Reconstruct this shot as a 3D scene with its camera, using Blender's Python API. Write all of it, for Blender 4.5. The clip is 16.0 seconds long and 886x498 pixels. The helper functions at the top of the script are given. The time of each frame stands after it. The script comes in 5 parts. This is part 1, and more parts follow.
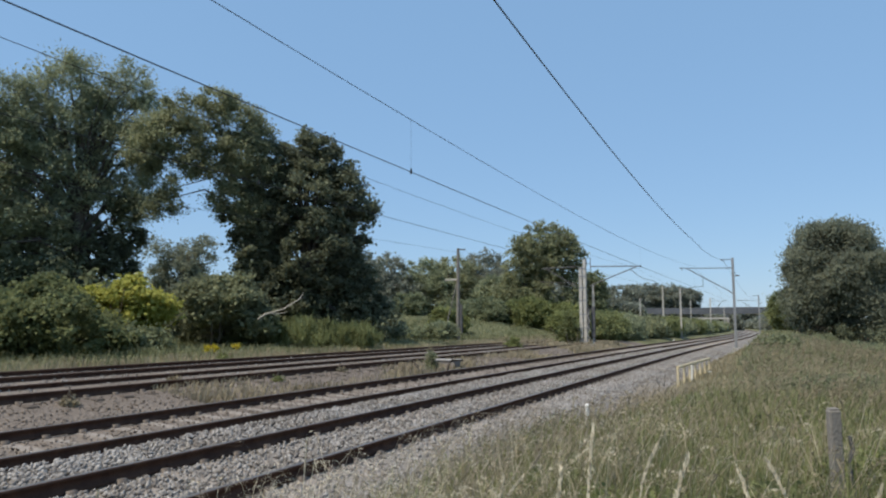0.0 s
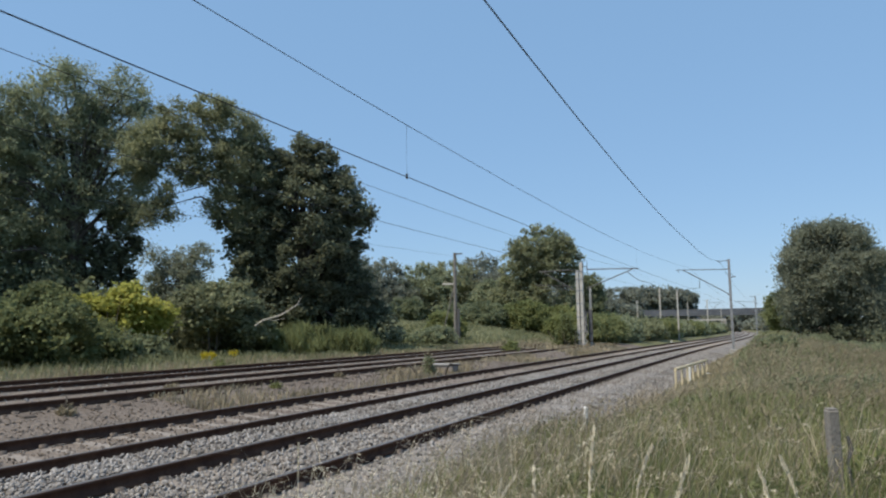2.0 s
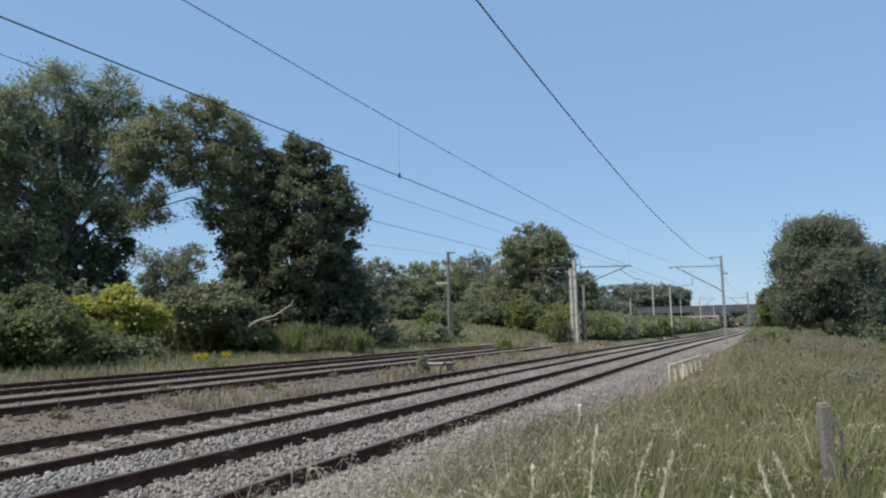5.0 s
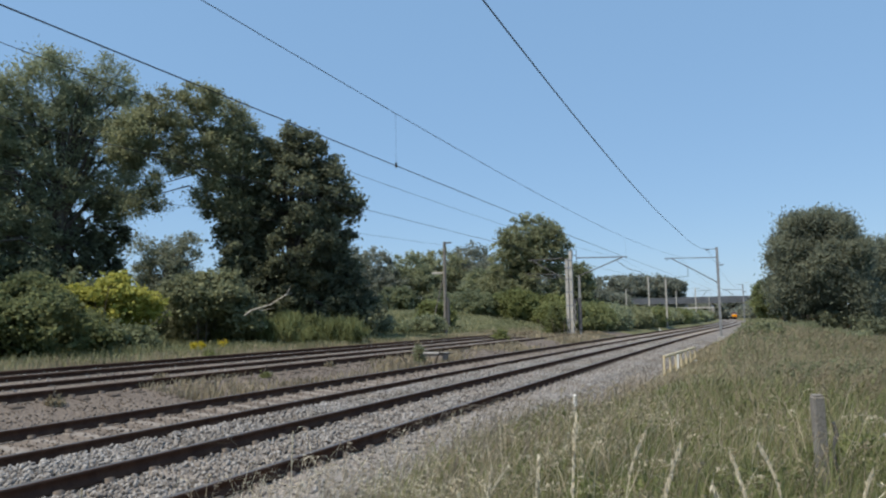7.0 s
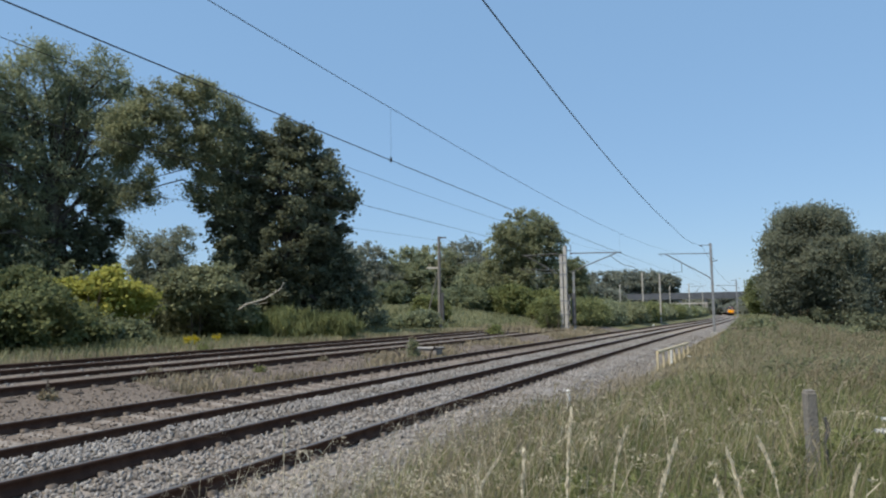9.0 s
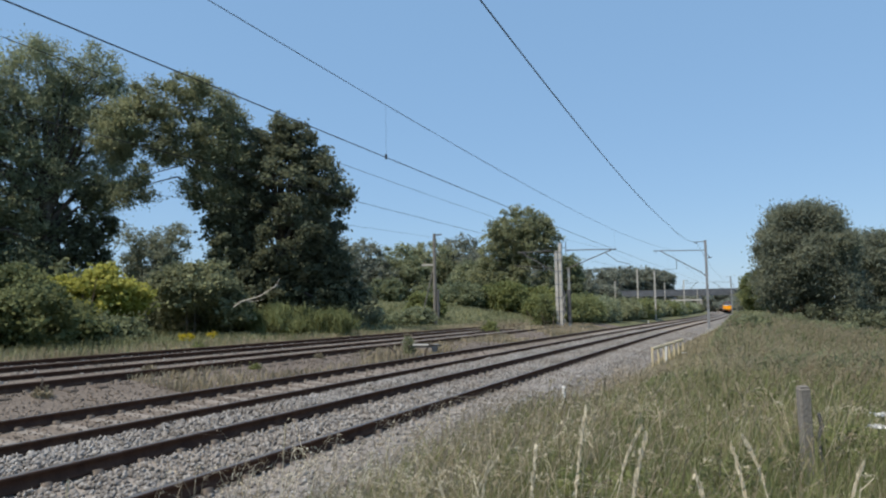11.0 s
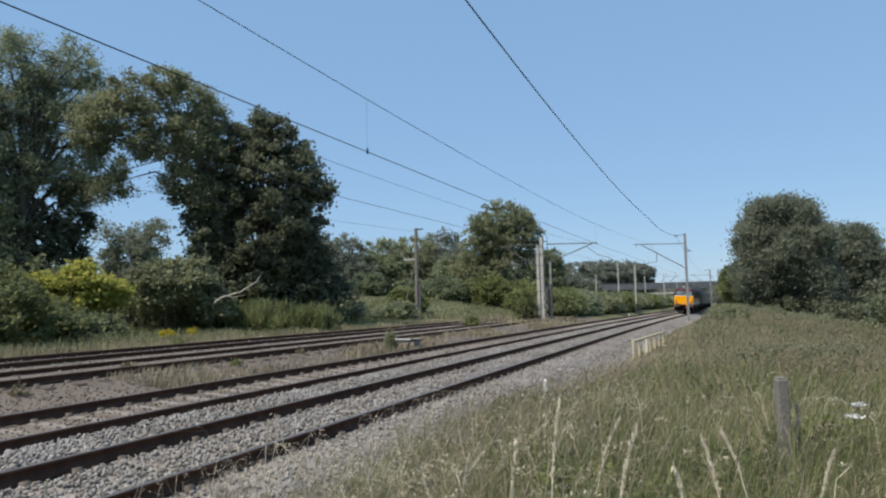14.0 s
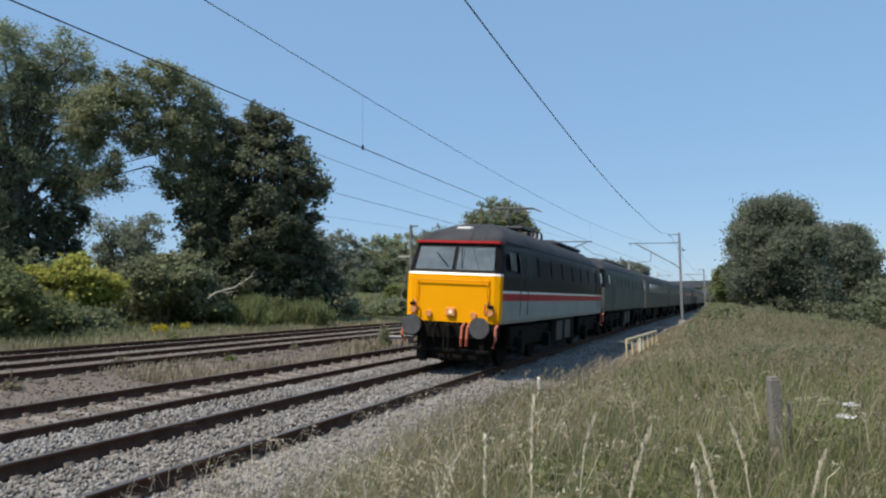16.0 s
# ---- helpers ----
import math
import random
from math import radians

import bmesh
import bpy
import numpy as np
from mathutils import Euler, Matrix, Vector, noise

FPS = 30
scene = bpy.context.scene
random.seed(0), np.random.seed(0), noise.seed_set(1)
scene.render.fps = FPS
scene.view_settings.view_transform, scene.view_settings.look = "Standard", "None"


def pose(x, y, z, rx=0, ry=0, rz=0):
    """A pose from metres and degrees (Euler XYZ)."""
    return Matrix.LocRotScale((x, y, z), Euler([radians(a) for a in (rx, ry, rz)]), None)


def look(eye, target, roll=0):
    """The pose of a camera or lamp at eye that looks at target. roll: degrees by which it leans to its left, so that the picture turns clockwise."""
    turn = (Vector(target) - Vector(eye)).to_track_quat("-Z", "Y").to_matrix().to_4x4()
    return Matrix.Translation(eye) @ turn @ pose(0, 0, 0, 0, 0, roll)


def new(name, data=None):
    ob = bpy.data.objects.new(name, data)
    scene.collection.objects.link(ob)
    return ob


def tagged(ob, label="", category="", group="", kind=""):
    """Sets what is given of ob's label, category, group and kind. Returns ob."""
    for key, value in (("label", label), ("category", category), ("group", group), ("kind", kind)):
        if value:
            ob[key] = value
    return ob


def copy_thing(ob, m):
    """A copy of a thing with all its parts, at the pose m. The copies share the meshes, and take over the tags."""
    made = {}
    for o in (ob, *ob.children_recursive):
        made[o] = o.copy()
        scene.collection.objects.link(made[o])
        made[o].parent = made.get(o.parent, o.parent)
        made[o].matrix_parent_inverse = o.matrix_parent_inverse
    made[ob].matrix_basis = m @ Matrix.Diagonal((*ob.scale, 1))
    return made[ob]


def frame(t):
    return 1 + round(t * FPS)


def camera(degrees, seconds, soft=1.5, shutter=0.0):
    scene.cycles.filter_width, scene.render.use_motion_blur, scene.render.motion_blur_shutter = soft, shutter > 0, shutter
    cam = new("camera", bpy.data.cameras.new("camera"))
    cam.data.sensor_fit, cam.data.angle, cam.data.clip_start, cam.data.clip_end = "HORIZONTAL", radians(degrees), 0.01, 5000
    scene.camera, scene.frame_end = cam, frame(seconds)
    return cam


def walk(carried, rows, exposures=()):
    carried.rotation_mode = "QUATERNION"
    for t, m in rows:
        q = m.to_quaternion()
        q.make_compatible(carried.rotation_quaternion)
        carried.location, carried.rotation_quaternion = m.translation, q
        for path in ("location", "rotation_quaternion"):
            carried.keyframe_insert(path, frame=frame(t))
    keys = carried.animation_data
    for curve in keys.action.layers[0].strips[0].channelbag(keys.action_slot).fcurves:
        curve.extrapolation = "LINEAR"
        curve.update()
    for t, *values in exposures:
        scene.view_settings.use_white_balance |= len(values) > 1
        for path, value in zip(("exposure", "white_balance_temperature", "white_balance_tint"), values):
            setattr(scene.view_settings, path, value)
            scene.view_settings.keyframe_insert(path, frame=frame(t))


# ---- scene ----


# ---------------------------------------------------------------- camera
EYE = (0.0, 0.0, 1.6)
LENS = 63.0
TURNS = [(0, 23.427, 6.185, 0.045), (0.5, 23.278, 6.318, 0.261), (1, 23.205, 6.367, 0.341), (1.5, 23.276, 6.546, 0.509),
         (2, 23.231, 6.536, 0.694), (2.5, 23.324, 6.525, 1.098), (3, 23.906, 6.268, 1.220), (3.5, 23.629, 6.409, 1.215),
         (4, 23.375, 6.754, 1.337), (4.2, 23.005, 6.664, 1.307), (6.5, 22.568, 6.069, 1.163), (7, 22.431, 5.654, 0.935),
         (7.5, 22.368, 5.501, 0.927), (8, 22.095, 5.605, 1.041), (8.5, 22.036, 5.600, 1.020), (9, 21.979, 5.243, 0.758),
         (9.2, 21.819, 5.113, 0.758), (11.5, 21.516, 4.983, 0.873), (12, 21.041, 4.950, 0.704), (12.5, 20.620, 4.963, 0.809),
         (13, 20.427, 4.854, 1.089), (13.5, 20.153, 4.485, 1.060), (14, 20.198, 4.539, 1.228), (14.5, 19.803, 4.279, 1.371),
         (15, 19.693, 4.340, 0.838), (15.5, 19.541, 4.269, 0.443), (16, 19.746, 4.308, 0.750)]
cam = camera(LENS, 16.0, soft=2.2)
walk(cam, [(t, pose(*EYE, 90 + p, r, yaw)) for t, yaw, p, r in TURNS], exposures=[(0, 0.2), (16, 0.2)])

# ---------------------------------------------------------------- light
SUN_EL, SUN_AZ = 58.0, 216.0          # azimuth clockwise from +y: behind the viewer, to the left
world = bpy.data.worlds.new("sky")
scene.world = world
world.use_nodes = True
wn = world.node_tree
sky = wn.nodes.new("ShaderNodeTexSky")
sky.sky_type, sky.sun_disc = "NISHITA", False
sky.sun_elevation, sky.sun_rotation = radians(SUN_EL), radians(SUN_AZ)
sky.air_density, sky.dust_density, sky.ozone_density = 1.0, 0.3, 1.0
wn.nodes["Background"].inputs[1].default_value = 0.15
veil = wn.nodes.new("ShaderNodeMix")            # an even, slightly hazy summer blue over the clear-sky model
veil.data_type = "RGBA"
veil.inputs[0].default_value, veil.inputs[7].default_value = 0.74, (1.38, 2.52, 4.10, 1)
wn.links.new(sky.outputs[0], veil.inputs[6])
wn.links.new(veil.outputs[2], wn.nodes["Background"].inputs[0])
sun = new("sun", bpy.data.lights.new("sun", "SUN"))
sun.data.energy, sun.data.angle, sun.data.color = 4.3, radians(0.5), (1.0, 0.89, 0.74)
_sd = Vector((math.sin(radians(SUN_AZ)) * math.cos(radians(SUN_EL)), math.cos(radians(SUN_AZ)) * math.cos(radians(SUN_EL)), math.sin(radians(SUN_EL))))
sun.matrix_world = look(_sd * 60, (0, 0, 0))

# ---------------------------------------------------------------- materials
def material(name, build):
    m = bpy.data.materials.new(name)
    m.use_nodes = True
    nt = m.node_tree
    build(nt, nt.nodes["Principled BSDF"])
    return m


def ramp(nt, fac, stops):
    r = nt.nodes.new("ShaderNodeValToRGB")
    e = r.color_ramp.elements
    while len(e) < len(stops):
        e.new(0.5)
    for el, (pos, col) in zip(e, stops):
        el.position, el.color = pos, (*col, 1)
    nt.links.new(fac, r.inputs[0])
    return r.outputs[0]


def noise_tex(nt, scale, detail=4, coord="Object", rough=0.55):
    c = nt.nodes.new("ShaderNodeTexCoord")
    n = nt.nodes.new("ShaderNodeTexNoise")
    n.inputs["Scale"].default_value, n.inputs["Detail"].default_value, n.inputs["Roughness"].default_value = scale, detail, rough
    nt.links.new(c.outputs[coord], n.inputs["Vector"])
    return n.outputs["Fac"]


def mix(nt, fac, a, b, mode="MIX"):
    m = nt.nodes.new("ShaderNodeMix")
    m.data_type, m.blend_type = "RGBA", mode
    for sock, v in ((m.inputs[0], fac), (m.inputs[6], a), (m.inputs[7], b)):
        if isinstance(v, bpy.types.NodeSocket):
            nt.links.new(v, sock)
        elif isinstance(v, tuple):
            sock.default_value = (*v, 1)
        else:
            sock.default_value = v
    return m.outputs[2]


def bump(nt, p, height, strength=0.4, dist=0.02):
    b = nt.nodes.new("ShaderNodeBump")
    b.inputs["Strength"].default_value, b.inputs["Distance"].default_value = strength, dist
    nt.links.new(height, b.inputs["Height"])
    nt.links.new(b.outputs[0], p.inputs["Normal"])


def worn(name, dark, light, scale=6.0, fine=60.0, rough=0.7, metal=0.0, relief=0.3, coat=0.0, grime=0.6):
    """A surface with two scales of change between two tones."""
    def build(nt, p):
        a, b = noise_tex(nt, scale), noise_tex(nt, fine, 3)
        c = ramp(nt, a, [(0.3, dark), (0.7, light)])
        c = mix(nt, 0.35, c, ramp(nt, b, [(0.3, tuple(v * grime for v in dark)), (0.7, tuple(min(1, v * 1.15) for v in light))]))
        nt.links.new(c, p.inputs["Base Color"])
        p.inputs["Roughness"].default_value, p.inputs["Metallic"].default_value = rough, metal
        p.inputs["Coat Weight"].default_value = coat
        bump(nt, p, b, relief, 0.01)
    return material(name, build)


def foliage(name, dark, light, shine=0.6, through_leaf=0.5):
    def build(nt, p):
        g = nt.nodes.new("ShaderNodeNewGeometry")
        c = ramp(nt, g.outputs["Random Per Island"], [(0.0, dark), (0.55, tuple((a + b) / 2 for a, b in zip(dark, light))), (1.0, light)])
        big = noise_tex(nt, 0.35, 2)
        c = mix(nt, 0.5, c, ramp(nt, big, [(0.35, dark), (0.65, light)]))
        nt.links.new(c, p.inputs["Base Color"])
        p.inputs["Roughness"].default_value = shine
        p.inputs["Specular IOR Level"].default_value = 0.12
        t = nt.nodes.new("ShaderNodeBsdfTranslucent")
        nt.links.new(c, t.inputs[0])
        m = nt.nodes.new("ShaderNodeMixShader")
        m.inputs[0].default_value = through_leaf
        out = nt.nodes["Material Output"]
        nt.links.new(p.outputs[0], m.inputs[1])
        nt.links.new(t.outputs[0], m.inputs[2])
        nt.links.new(m.outputs[0], out.inputs[0])
    return material(name, build)


def stones_build(nt, p):
    g = nt.nodes.new("ShaderNodeNewGeometry")
    c = ramp(nt, g.outputs["Random Per Island"], [(0.0, (0.060, 0.054, 0.048)), (0.5, (0.172, 0.166, 0.158)), (1.0, (0.35, 0.345, 0.33))])
    c = mix(nt, 0.3, c, ramp(nt, noise_tex(nt, 0.5, 3), [(0.35, (0.22, 0.18, 0.14)), (0.65, (0.42, 0.41, 0.40))]))
    nt.links.new(c, p.inputs["Base Color"])
    p.inputs["Roughness"].default_value = 0.85
    bump(nt, p, noise_tex(nt, 80, 3), 0.3, 0.01)


def bed_build(low, high, vor=16.0):
    def build(nt, p):
        c0 = nt.nodes.new("ShaderNodeTexCoord")
        v = nt.nodes.new("ShaderNodeTexVoronoi")
        v.inputs["Scale"].default_value = vor
        nt.links.new(c0.outputs["Object"], v.inputs["Vector"])
        c = ramp(nt, v.outputs["Color"], [(0.1, low), (0.9, high)])
        c = mix(nt, 0.45, c, ramp(nt, noise_tex(nt, 0.45, 5), [(0.35, low), (0.65, high)]))
        nt.links.new(c, p.inputs["Base Color"])
        p.inputs["Roughness"].default_value = 0.9
        bump(nt, p, v.outputs["Distance"], 0.9, 0.04)
    return build


M_stone = material("ballast_stone", stones_build)
M_oldstone = worn("weathered_brown_stone", (0.085, 0.068, 0.055), (0.24, 0.205, 0.17), 3, 40, 0.9)
M_bed = material("ballast_bed", bed_build((0.115, 0.102, 0.090), (0.275, 0.257, 0.235), 11.0))
M_dirtbed = material("old_ballast", bed_build((0.09, 0.072, 0.058), (0.21, 0.178, 0.148)))
M_ground = worn("rough_grassland", (0.07, 0.085, 0.03), (0.16, 0.15, 0.065), 0.3, 9, 0.95, relief=0.8)
M_rail = worn("rusty_rail", (0.060, 0.034, 0.026), (0.125, 0.072, 0.050), 5, 70, 0.95, 0.0)
M_rail.node_tree.nodes["Principled BSDF"].inputs["Specular IOR Level"].default_value = 0.1
M_railtop = worn("polished_rail_head", (0.13, 0.12, 0.115), (0.22, 0.21, 0.20), 3, 60, 0.55, 0.7, 0.1)
M_railrust = worn("dull_rail_head", (0.055, 0.04, 0.032), (0.10, 0.075, 0.06), 3, 60, 0.85, 0.0, 0.1)
M_sleeper = worn("stained_concrete_sleeper", (0.16, 0.14, 0.12), (0.30, 0.27, 0.24), 3, 40, 0.9)
M_timber = worn("old_timber_sleeper", (0.05, 0.04, 0.032), (0.12, 0.095, 0.075), 4, 50, 0.9)
M_clip = worn("rusty_clip", (0.075, 0.062, 0.052), (0.16, 0.135, 0.115), 8, 80, 0.7, 0.3)
M_steel = worn("galvanised_steel", (0.20, 0.21, 0.22), (0.36, 0.37, 0.38), 4, 60, 0.55, 0.5)
M_darksteel = worn("weathered_dark_steel", (0.07, 0.07, 0.075), (0.15, 0.15, 0.155), 4, 60, 0.65, 0.4)
M_palesteel = worn("pale_painted_mast", (0.30, 0.29, 0.265), (0.56, 0.545, 0.505), 2.5, 18, 0.8, grime=0.5)
M_wire = worn("dark_copper_wire", (0.03, 0.032, 0.035), (0.06, 0.06, 0.06), 4, 60, 0.6, 0.5)
M_insul = worn("brown_porcelain", (0.07, 0.04, 0.03), (0.12, 0.07, 0.05), 8, 60, 0.25)
M_bark = worn("bark", (0.05, 0.042, 0.035), (0.13, 0.11, 0.09), 3, 30, 0.95, relief=0.8)
M_deadwood = worn("bleached_dead_wood", (0.30, 0.27, 0.22), (0.50, 0.46, 0.40), 3, 40, 0.9)
M_postwood = worn("grey_weathered_post", (0.13, 0.122, 0.11), (0.26, 0.245, 0.22), 5, 45, 0.9, relief=0.8)
M_yellowrail = worn("faded_yellow_paint", (0.52, 0.43, 0.26), (0.68, 0.59, 0.41), 4, 40, 0.7)
M_white = worn("white_paint", (0.62, 0.62, 0.60), (0.8, 0.8, 0.78), 4, 40, 0.7)
M_concrete = worn("bridge_concrete", (0.22, 0.21, 0.20), (0.38, 0.37, 0.35), 0.4, 8, 0.9)
M_brick = worn("brown_brickwork", (0.16, 0.10, 0.075), (0.30, 0.21, 0.16), 0.5, 10, 0.9)
M_girder = worn("dark_bridge_girder", (0.06, 0.07, 0.085), (0.12, 0.13, 0.15), 0.6, 10, 0.7, 0.2)
M_leaf_dark = foliage("dark_chestnut_leaves", (0.075, 0.087, 0.057), (0.260, 0.285, 0.185))
M_leaf_mid = foliage("mid_green_leaves", (0.115, 0.140, 0.082), (0.310, 0.345, 0.205))
M_leaf_willow = foliage("grey_green_leaves", (0.158, 0.184, 0.118), (0.390, 0.430, 0.272))
# leaf colour greyed to carry a little distance haze
M_leaf_sallow = foliage("hazy_sallow_leaves", (0.130, 0.148, 0.110), (0.320, 0.345, 0.255))
M_leaf_bright = foliage("fresh_green_leaves", (0.130, 0.155, 0.060), (0.340, 0.370, 0.160))
M_leaf_yellow = foliage("yellow_green_leaves", (0.26, 0.275, 0.06), (0.56, 0.55, 0.16))
M_leaf_thicket = foliage("dull_thicket_leaves", (0.088, 0.108, 0.052), (0.250, 0.278, 0.132))
# aerial haze is put into this colour: paler and greyer than near leaves
M_leaf_far = foliage("haze_paled_leaves", (0.160, 0.180, 0.150), (0.320, 0.345, 0.280))
M_leaf_olive = foliage("olive_leaves", (0.152, 0.170, 0.104), (0.365, 0.388, 0.230))
M_leaf_bramble = foliage("bramble_leaves", (0.115, 0.138, 0.062), (0.315, 0.345, 0.160))
M_grass = foliage("meadow_grass", (0.078, 0.100, 0.045), (0.385, 0.388, 0.235), 0.7, 0.4)
M_meadow = foliage("lush_meadow_grass", (0.058, 0.082, 0.028), (0.380, 0.398, 0.190), 0.7, 0.42)
M_stalk = foliage("bleached_stalk", (0.54, 0.49, 0.37), (0.82, 0.77, 0.62), 0.7, 0.2)
M_palegrass = foliage("bleached_grass", (0.23, 0.195, 0.15), (0.43, 0.385, 0.31), 0.7, 0.3)
M_drygrass = foliage("dry_grass", (0.21, 0.18, 0.115), (0.41, 0.365, 0.26), 0.7, 0.3)
M_straw = foliage("bleached_straw", (0.44, 0.39, 0.285), (0.68, 0.625, 0.485), 0.7, 0.2)
M_yflower = foliage("yellow_flowers", (0.40, 0.34, 0.03), (0.60, 0.52, 0.05))

# ---------------------------------------------------------------- mesh helpers
def finish(name, me, mats, parent=None, label="", smooth=False):
    for m in mats if isinstance(mats, (list, tuple)) else (mats,):
        me.materials.append(m)
    if smooth:
        me.shade_smooth()
    ob = new(name, me)
    if parent:
        ob.parent = parent
    if label:
        tagged(ob, label)
    return ob


def part(name, bm, mat, parent=None, label="", smooth=False):
    me = bpy.data.meshes.new(name)
    bm.to_mesh(me)
    bm.free()
    return finish(name, me, mat, parent, label, smooth)


def arrays(name, verts, faces_n, mat, parent=None, label="", smooth=False, index=None):
    """A mesh from a numpy array of corners; faces_n corners to a face, in order, or by index."""
    me = bpy.data.meshes.new(name)
    verts = np.asarray(verts, dtype=np.float32).reshape(-1, 3)
    idx = np.arange(len(verts), dtype=np.int32) if index is None else np.asarray(index, dtype=np.int32).ravel()
    n = len(idx) // faces_n
    me.vertices.add(len(verts))
    me.vertices.foreach_set("co", verts.ravel())
    me.loops.add(len(idx))
    me.loops.foreach_set("vertex_index", idx)
    me.polygons.add(n)
    me.polygons.foreach_set("loop_start", np.arange(n, dtype=np.int32) * faces_n)
    me.update(calc_edges=True)
    return finish(name, me, mat, parent, label, smooth)


def empty(name, m, label, category, group="", kind=""):
    ob = new(name)
    ob.matrix_basis = m
    return tagged(ob, label, category, group, kind)


def box(bm, x0, x1, y0, y1, z0, z1, bevel=0.0):
    vs = [bm.verts.new(c) for c in ((x0, y0, z0), (x1, y0, z0), (x1, y1, z0), (x0, y1, z0), (x0, y0, z1), (x1, y0, z1), (x1, y1, z1), (x0, y1, z1))]
    fs = [bm.faces.new([vs[i] for i in f]) for f in ((3, 2, 1, 0), (4, 5, 6, 7), (0, 1, 5, 4), (1, 2, 6, 5), (2, 3, 7, 6), (3, 0, 4, 7))]
    if bevel:
        es = {e for f in fs for e in f.edges}
        bmesh.ops.bevel(bm, geom=list(es), offset=bevel, segments=1, affect="EDGES")
    return bm


def tube(bm, pts, radii, sides=8, caps=True):
    pts = [Vector(p) for p in pts]
    if not isinstance(radii, (list, tuple)):
        radii = [radii] * len(pts)
    rings = []
    for i, p in enumerate(pts):
        d = (pts[min(i + 1, len(pts) - 1)] - pts[max(i - 1, 0)]).normalized()
        a = d.orthogonal().normalized() if abs(d.z) > 0.9 else d.cross(Vector((0, 0, 1))).normalized()
        b = d.cross(a)
        rings.append([bm.verts.new(p + (a * math.cos(k * math.tau / sides) + b * math.sin(k * math.tau / sides)) * radii[i]) for k in range(sides)])
    for r0, r1 in zip(rings, rings[1:]):
        for k in range(sides):
            bm.faces.new((r0[k], r0[(k + 1) % sides], r1[(k + 1) % sides], r1[k]))
    if caps:
        bm.faces.new(rings[0][::-1])
        bm.faces.new(rings[-1])
    return bm


def disc(bm, c, axis, r, depth, sides=20):
    c, axis = Vector(c), Vector(axis).normalized()
    return tube(bm, [c - axis * depth / 2, c + axis * depth / 2], r, sides)


# ---------------------------------------------------------------- the line's course
BENDS = [(80.0, 0.0005), (100.0, 0.0), (300.0, -0.0003), (5000.0, -0.00006)]
S0, STEP = -60.0, 0.5
_cx, _cy, _ca = [], [], []


def survey():
    """Centre of the near track: x, y and heading, every half metre from S0 on."""
    x, y, a, s = -5.96, 0.0, 0.0, 0.0
    fwd = []
    while s < 1500:
        fwd.append((x, y, a))
        k = next(k for end, k in BENDS if s < end)
        x, y, a, s = x + math.sin(a) * STEP, y + math.cos(a) * STEP, a + k * STEP, s + STEP
    x, y, a, s = -5.96, 0.0, 0.0, 0.0
    back = []
    while s > S0:
        a, s = a - 0.0005 * STEP, s - STEP
        x, y = x - math.sin(a) * STEP, y - math.cos(a) * STEP
        back.append((x, y, a))
    for row in back[::-1] + fwd:
        _cx.append(row[0]), _cy.append(row[1]), _ca.append(row[2])


survey()
_cs = S0 + STEP * np.arange(len(_cx))


def at(s, off=0.0, up=0.0):
    """Place at s metres along the near track, off metres to its right."""
    x, y, a = np.interp(s, _cs, _cx), np.interp(s, _cs, _cy), np.interp(s, _cs, _ca)
    return np.stack([x + off * np.cos(a), y - off * np.sin(a), np.broadcast_to(up, np.shape(x + off))], -1) if np.ndim(s) or np.ndim(off) else Vector((x + off * math.cos(a), y - off * math.sin(a), up))


def frame_at(s, off=0.0, up=0.0, lean=0.0):
    """Pose whose y axis runs along the line, away from the viewer."""
    a = float(np.interp(s, _cs, _ca))
    return Matrix.Translation(at(s, off, up)) @ Matrix.Rotation(-a, 4, "Z") @ Matrix.Rotation(lean, 4, "Y")


CANT = 0.061
LEAN = math.atan(CANT)
SIX = 3.36
FAR_UP = 0.06
STEPS = np.concatenate([np.arange(-40, 120, 1.0), np.arange(120, 400, 4.0), np.arange(400, 1000, 15.0)])


def ground_z(s, off):
    """Height of the earth by distance from the near track, with a low rise on the meadow farther on."""
    o = np.array([-900, -60, -34, -24, -17, -12, -6.4, -5.4, -3, 1.6, 2.3, 3.2, 4.2, 5.2, 7, 12, 30, 900])
    z = np.array([2.5, 1.9, 1.2, 0.75, 0.5, 0.3, 0.16, -0.28, -0.36, -0.44, -0.5, -0.55, -0.28, -0.05, 0.0, -0.25, -0.6, -1.5])
    base = np.interp(off, o, z)
    ridge = np.clip((off - 3.3) / 2.2, 0, 1) * np.clip((11.5 - off) / 4.5, 0, 1)
    rise = np.clip((s - 22) / 42, 0, 1) * np.clip((150 - s) / 50, 0, 1) * (0.78 * ridge - 0.25 * np.clip((off - 11) / 3, 0, 1))
    wob = 0.05 * np.sin(s * 0.9 + off * 1.7) * np.sin(off * 0.8 - s * 0.31) * np.clip((np.abs(off + 2) - 5) / 2, 0, 1)
    bank = 1.6 * np.clip((-13.5 - off) / 11, 0, 1) * np.clip((s - 46) / 14, 0, 1) * np.clip((112 - s) / 15, 0, 1)
    return base + rise + bank + wob


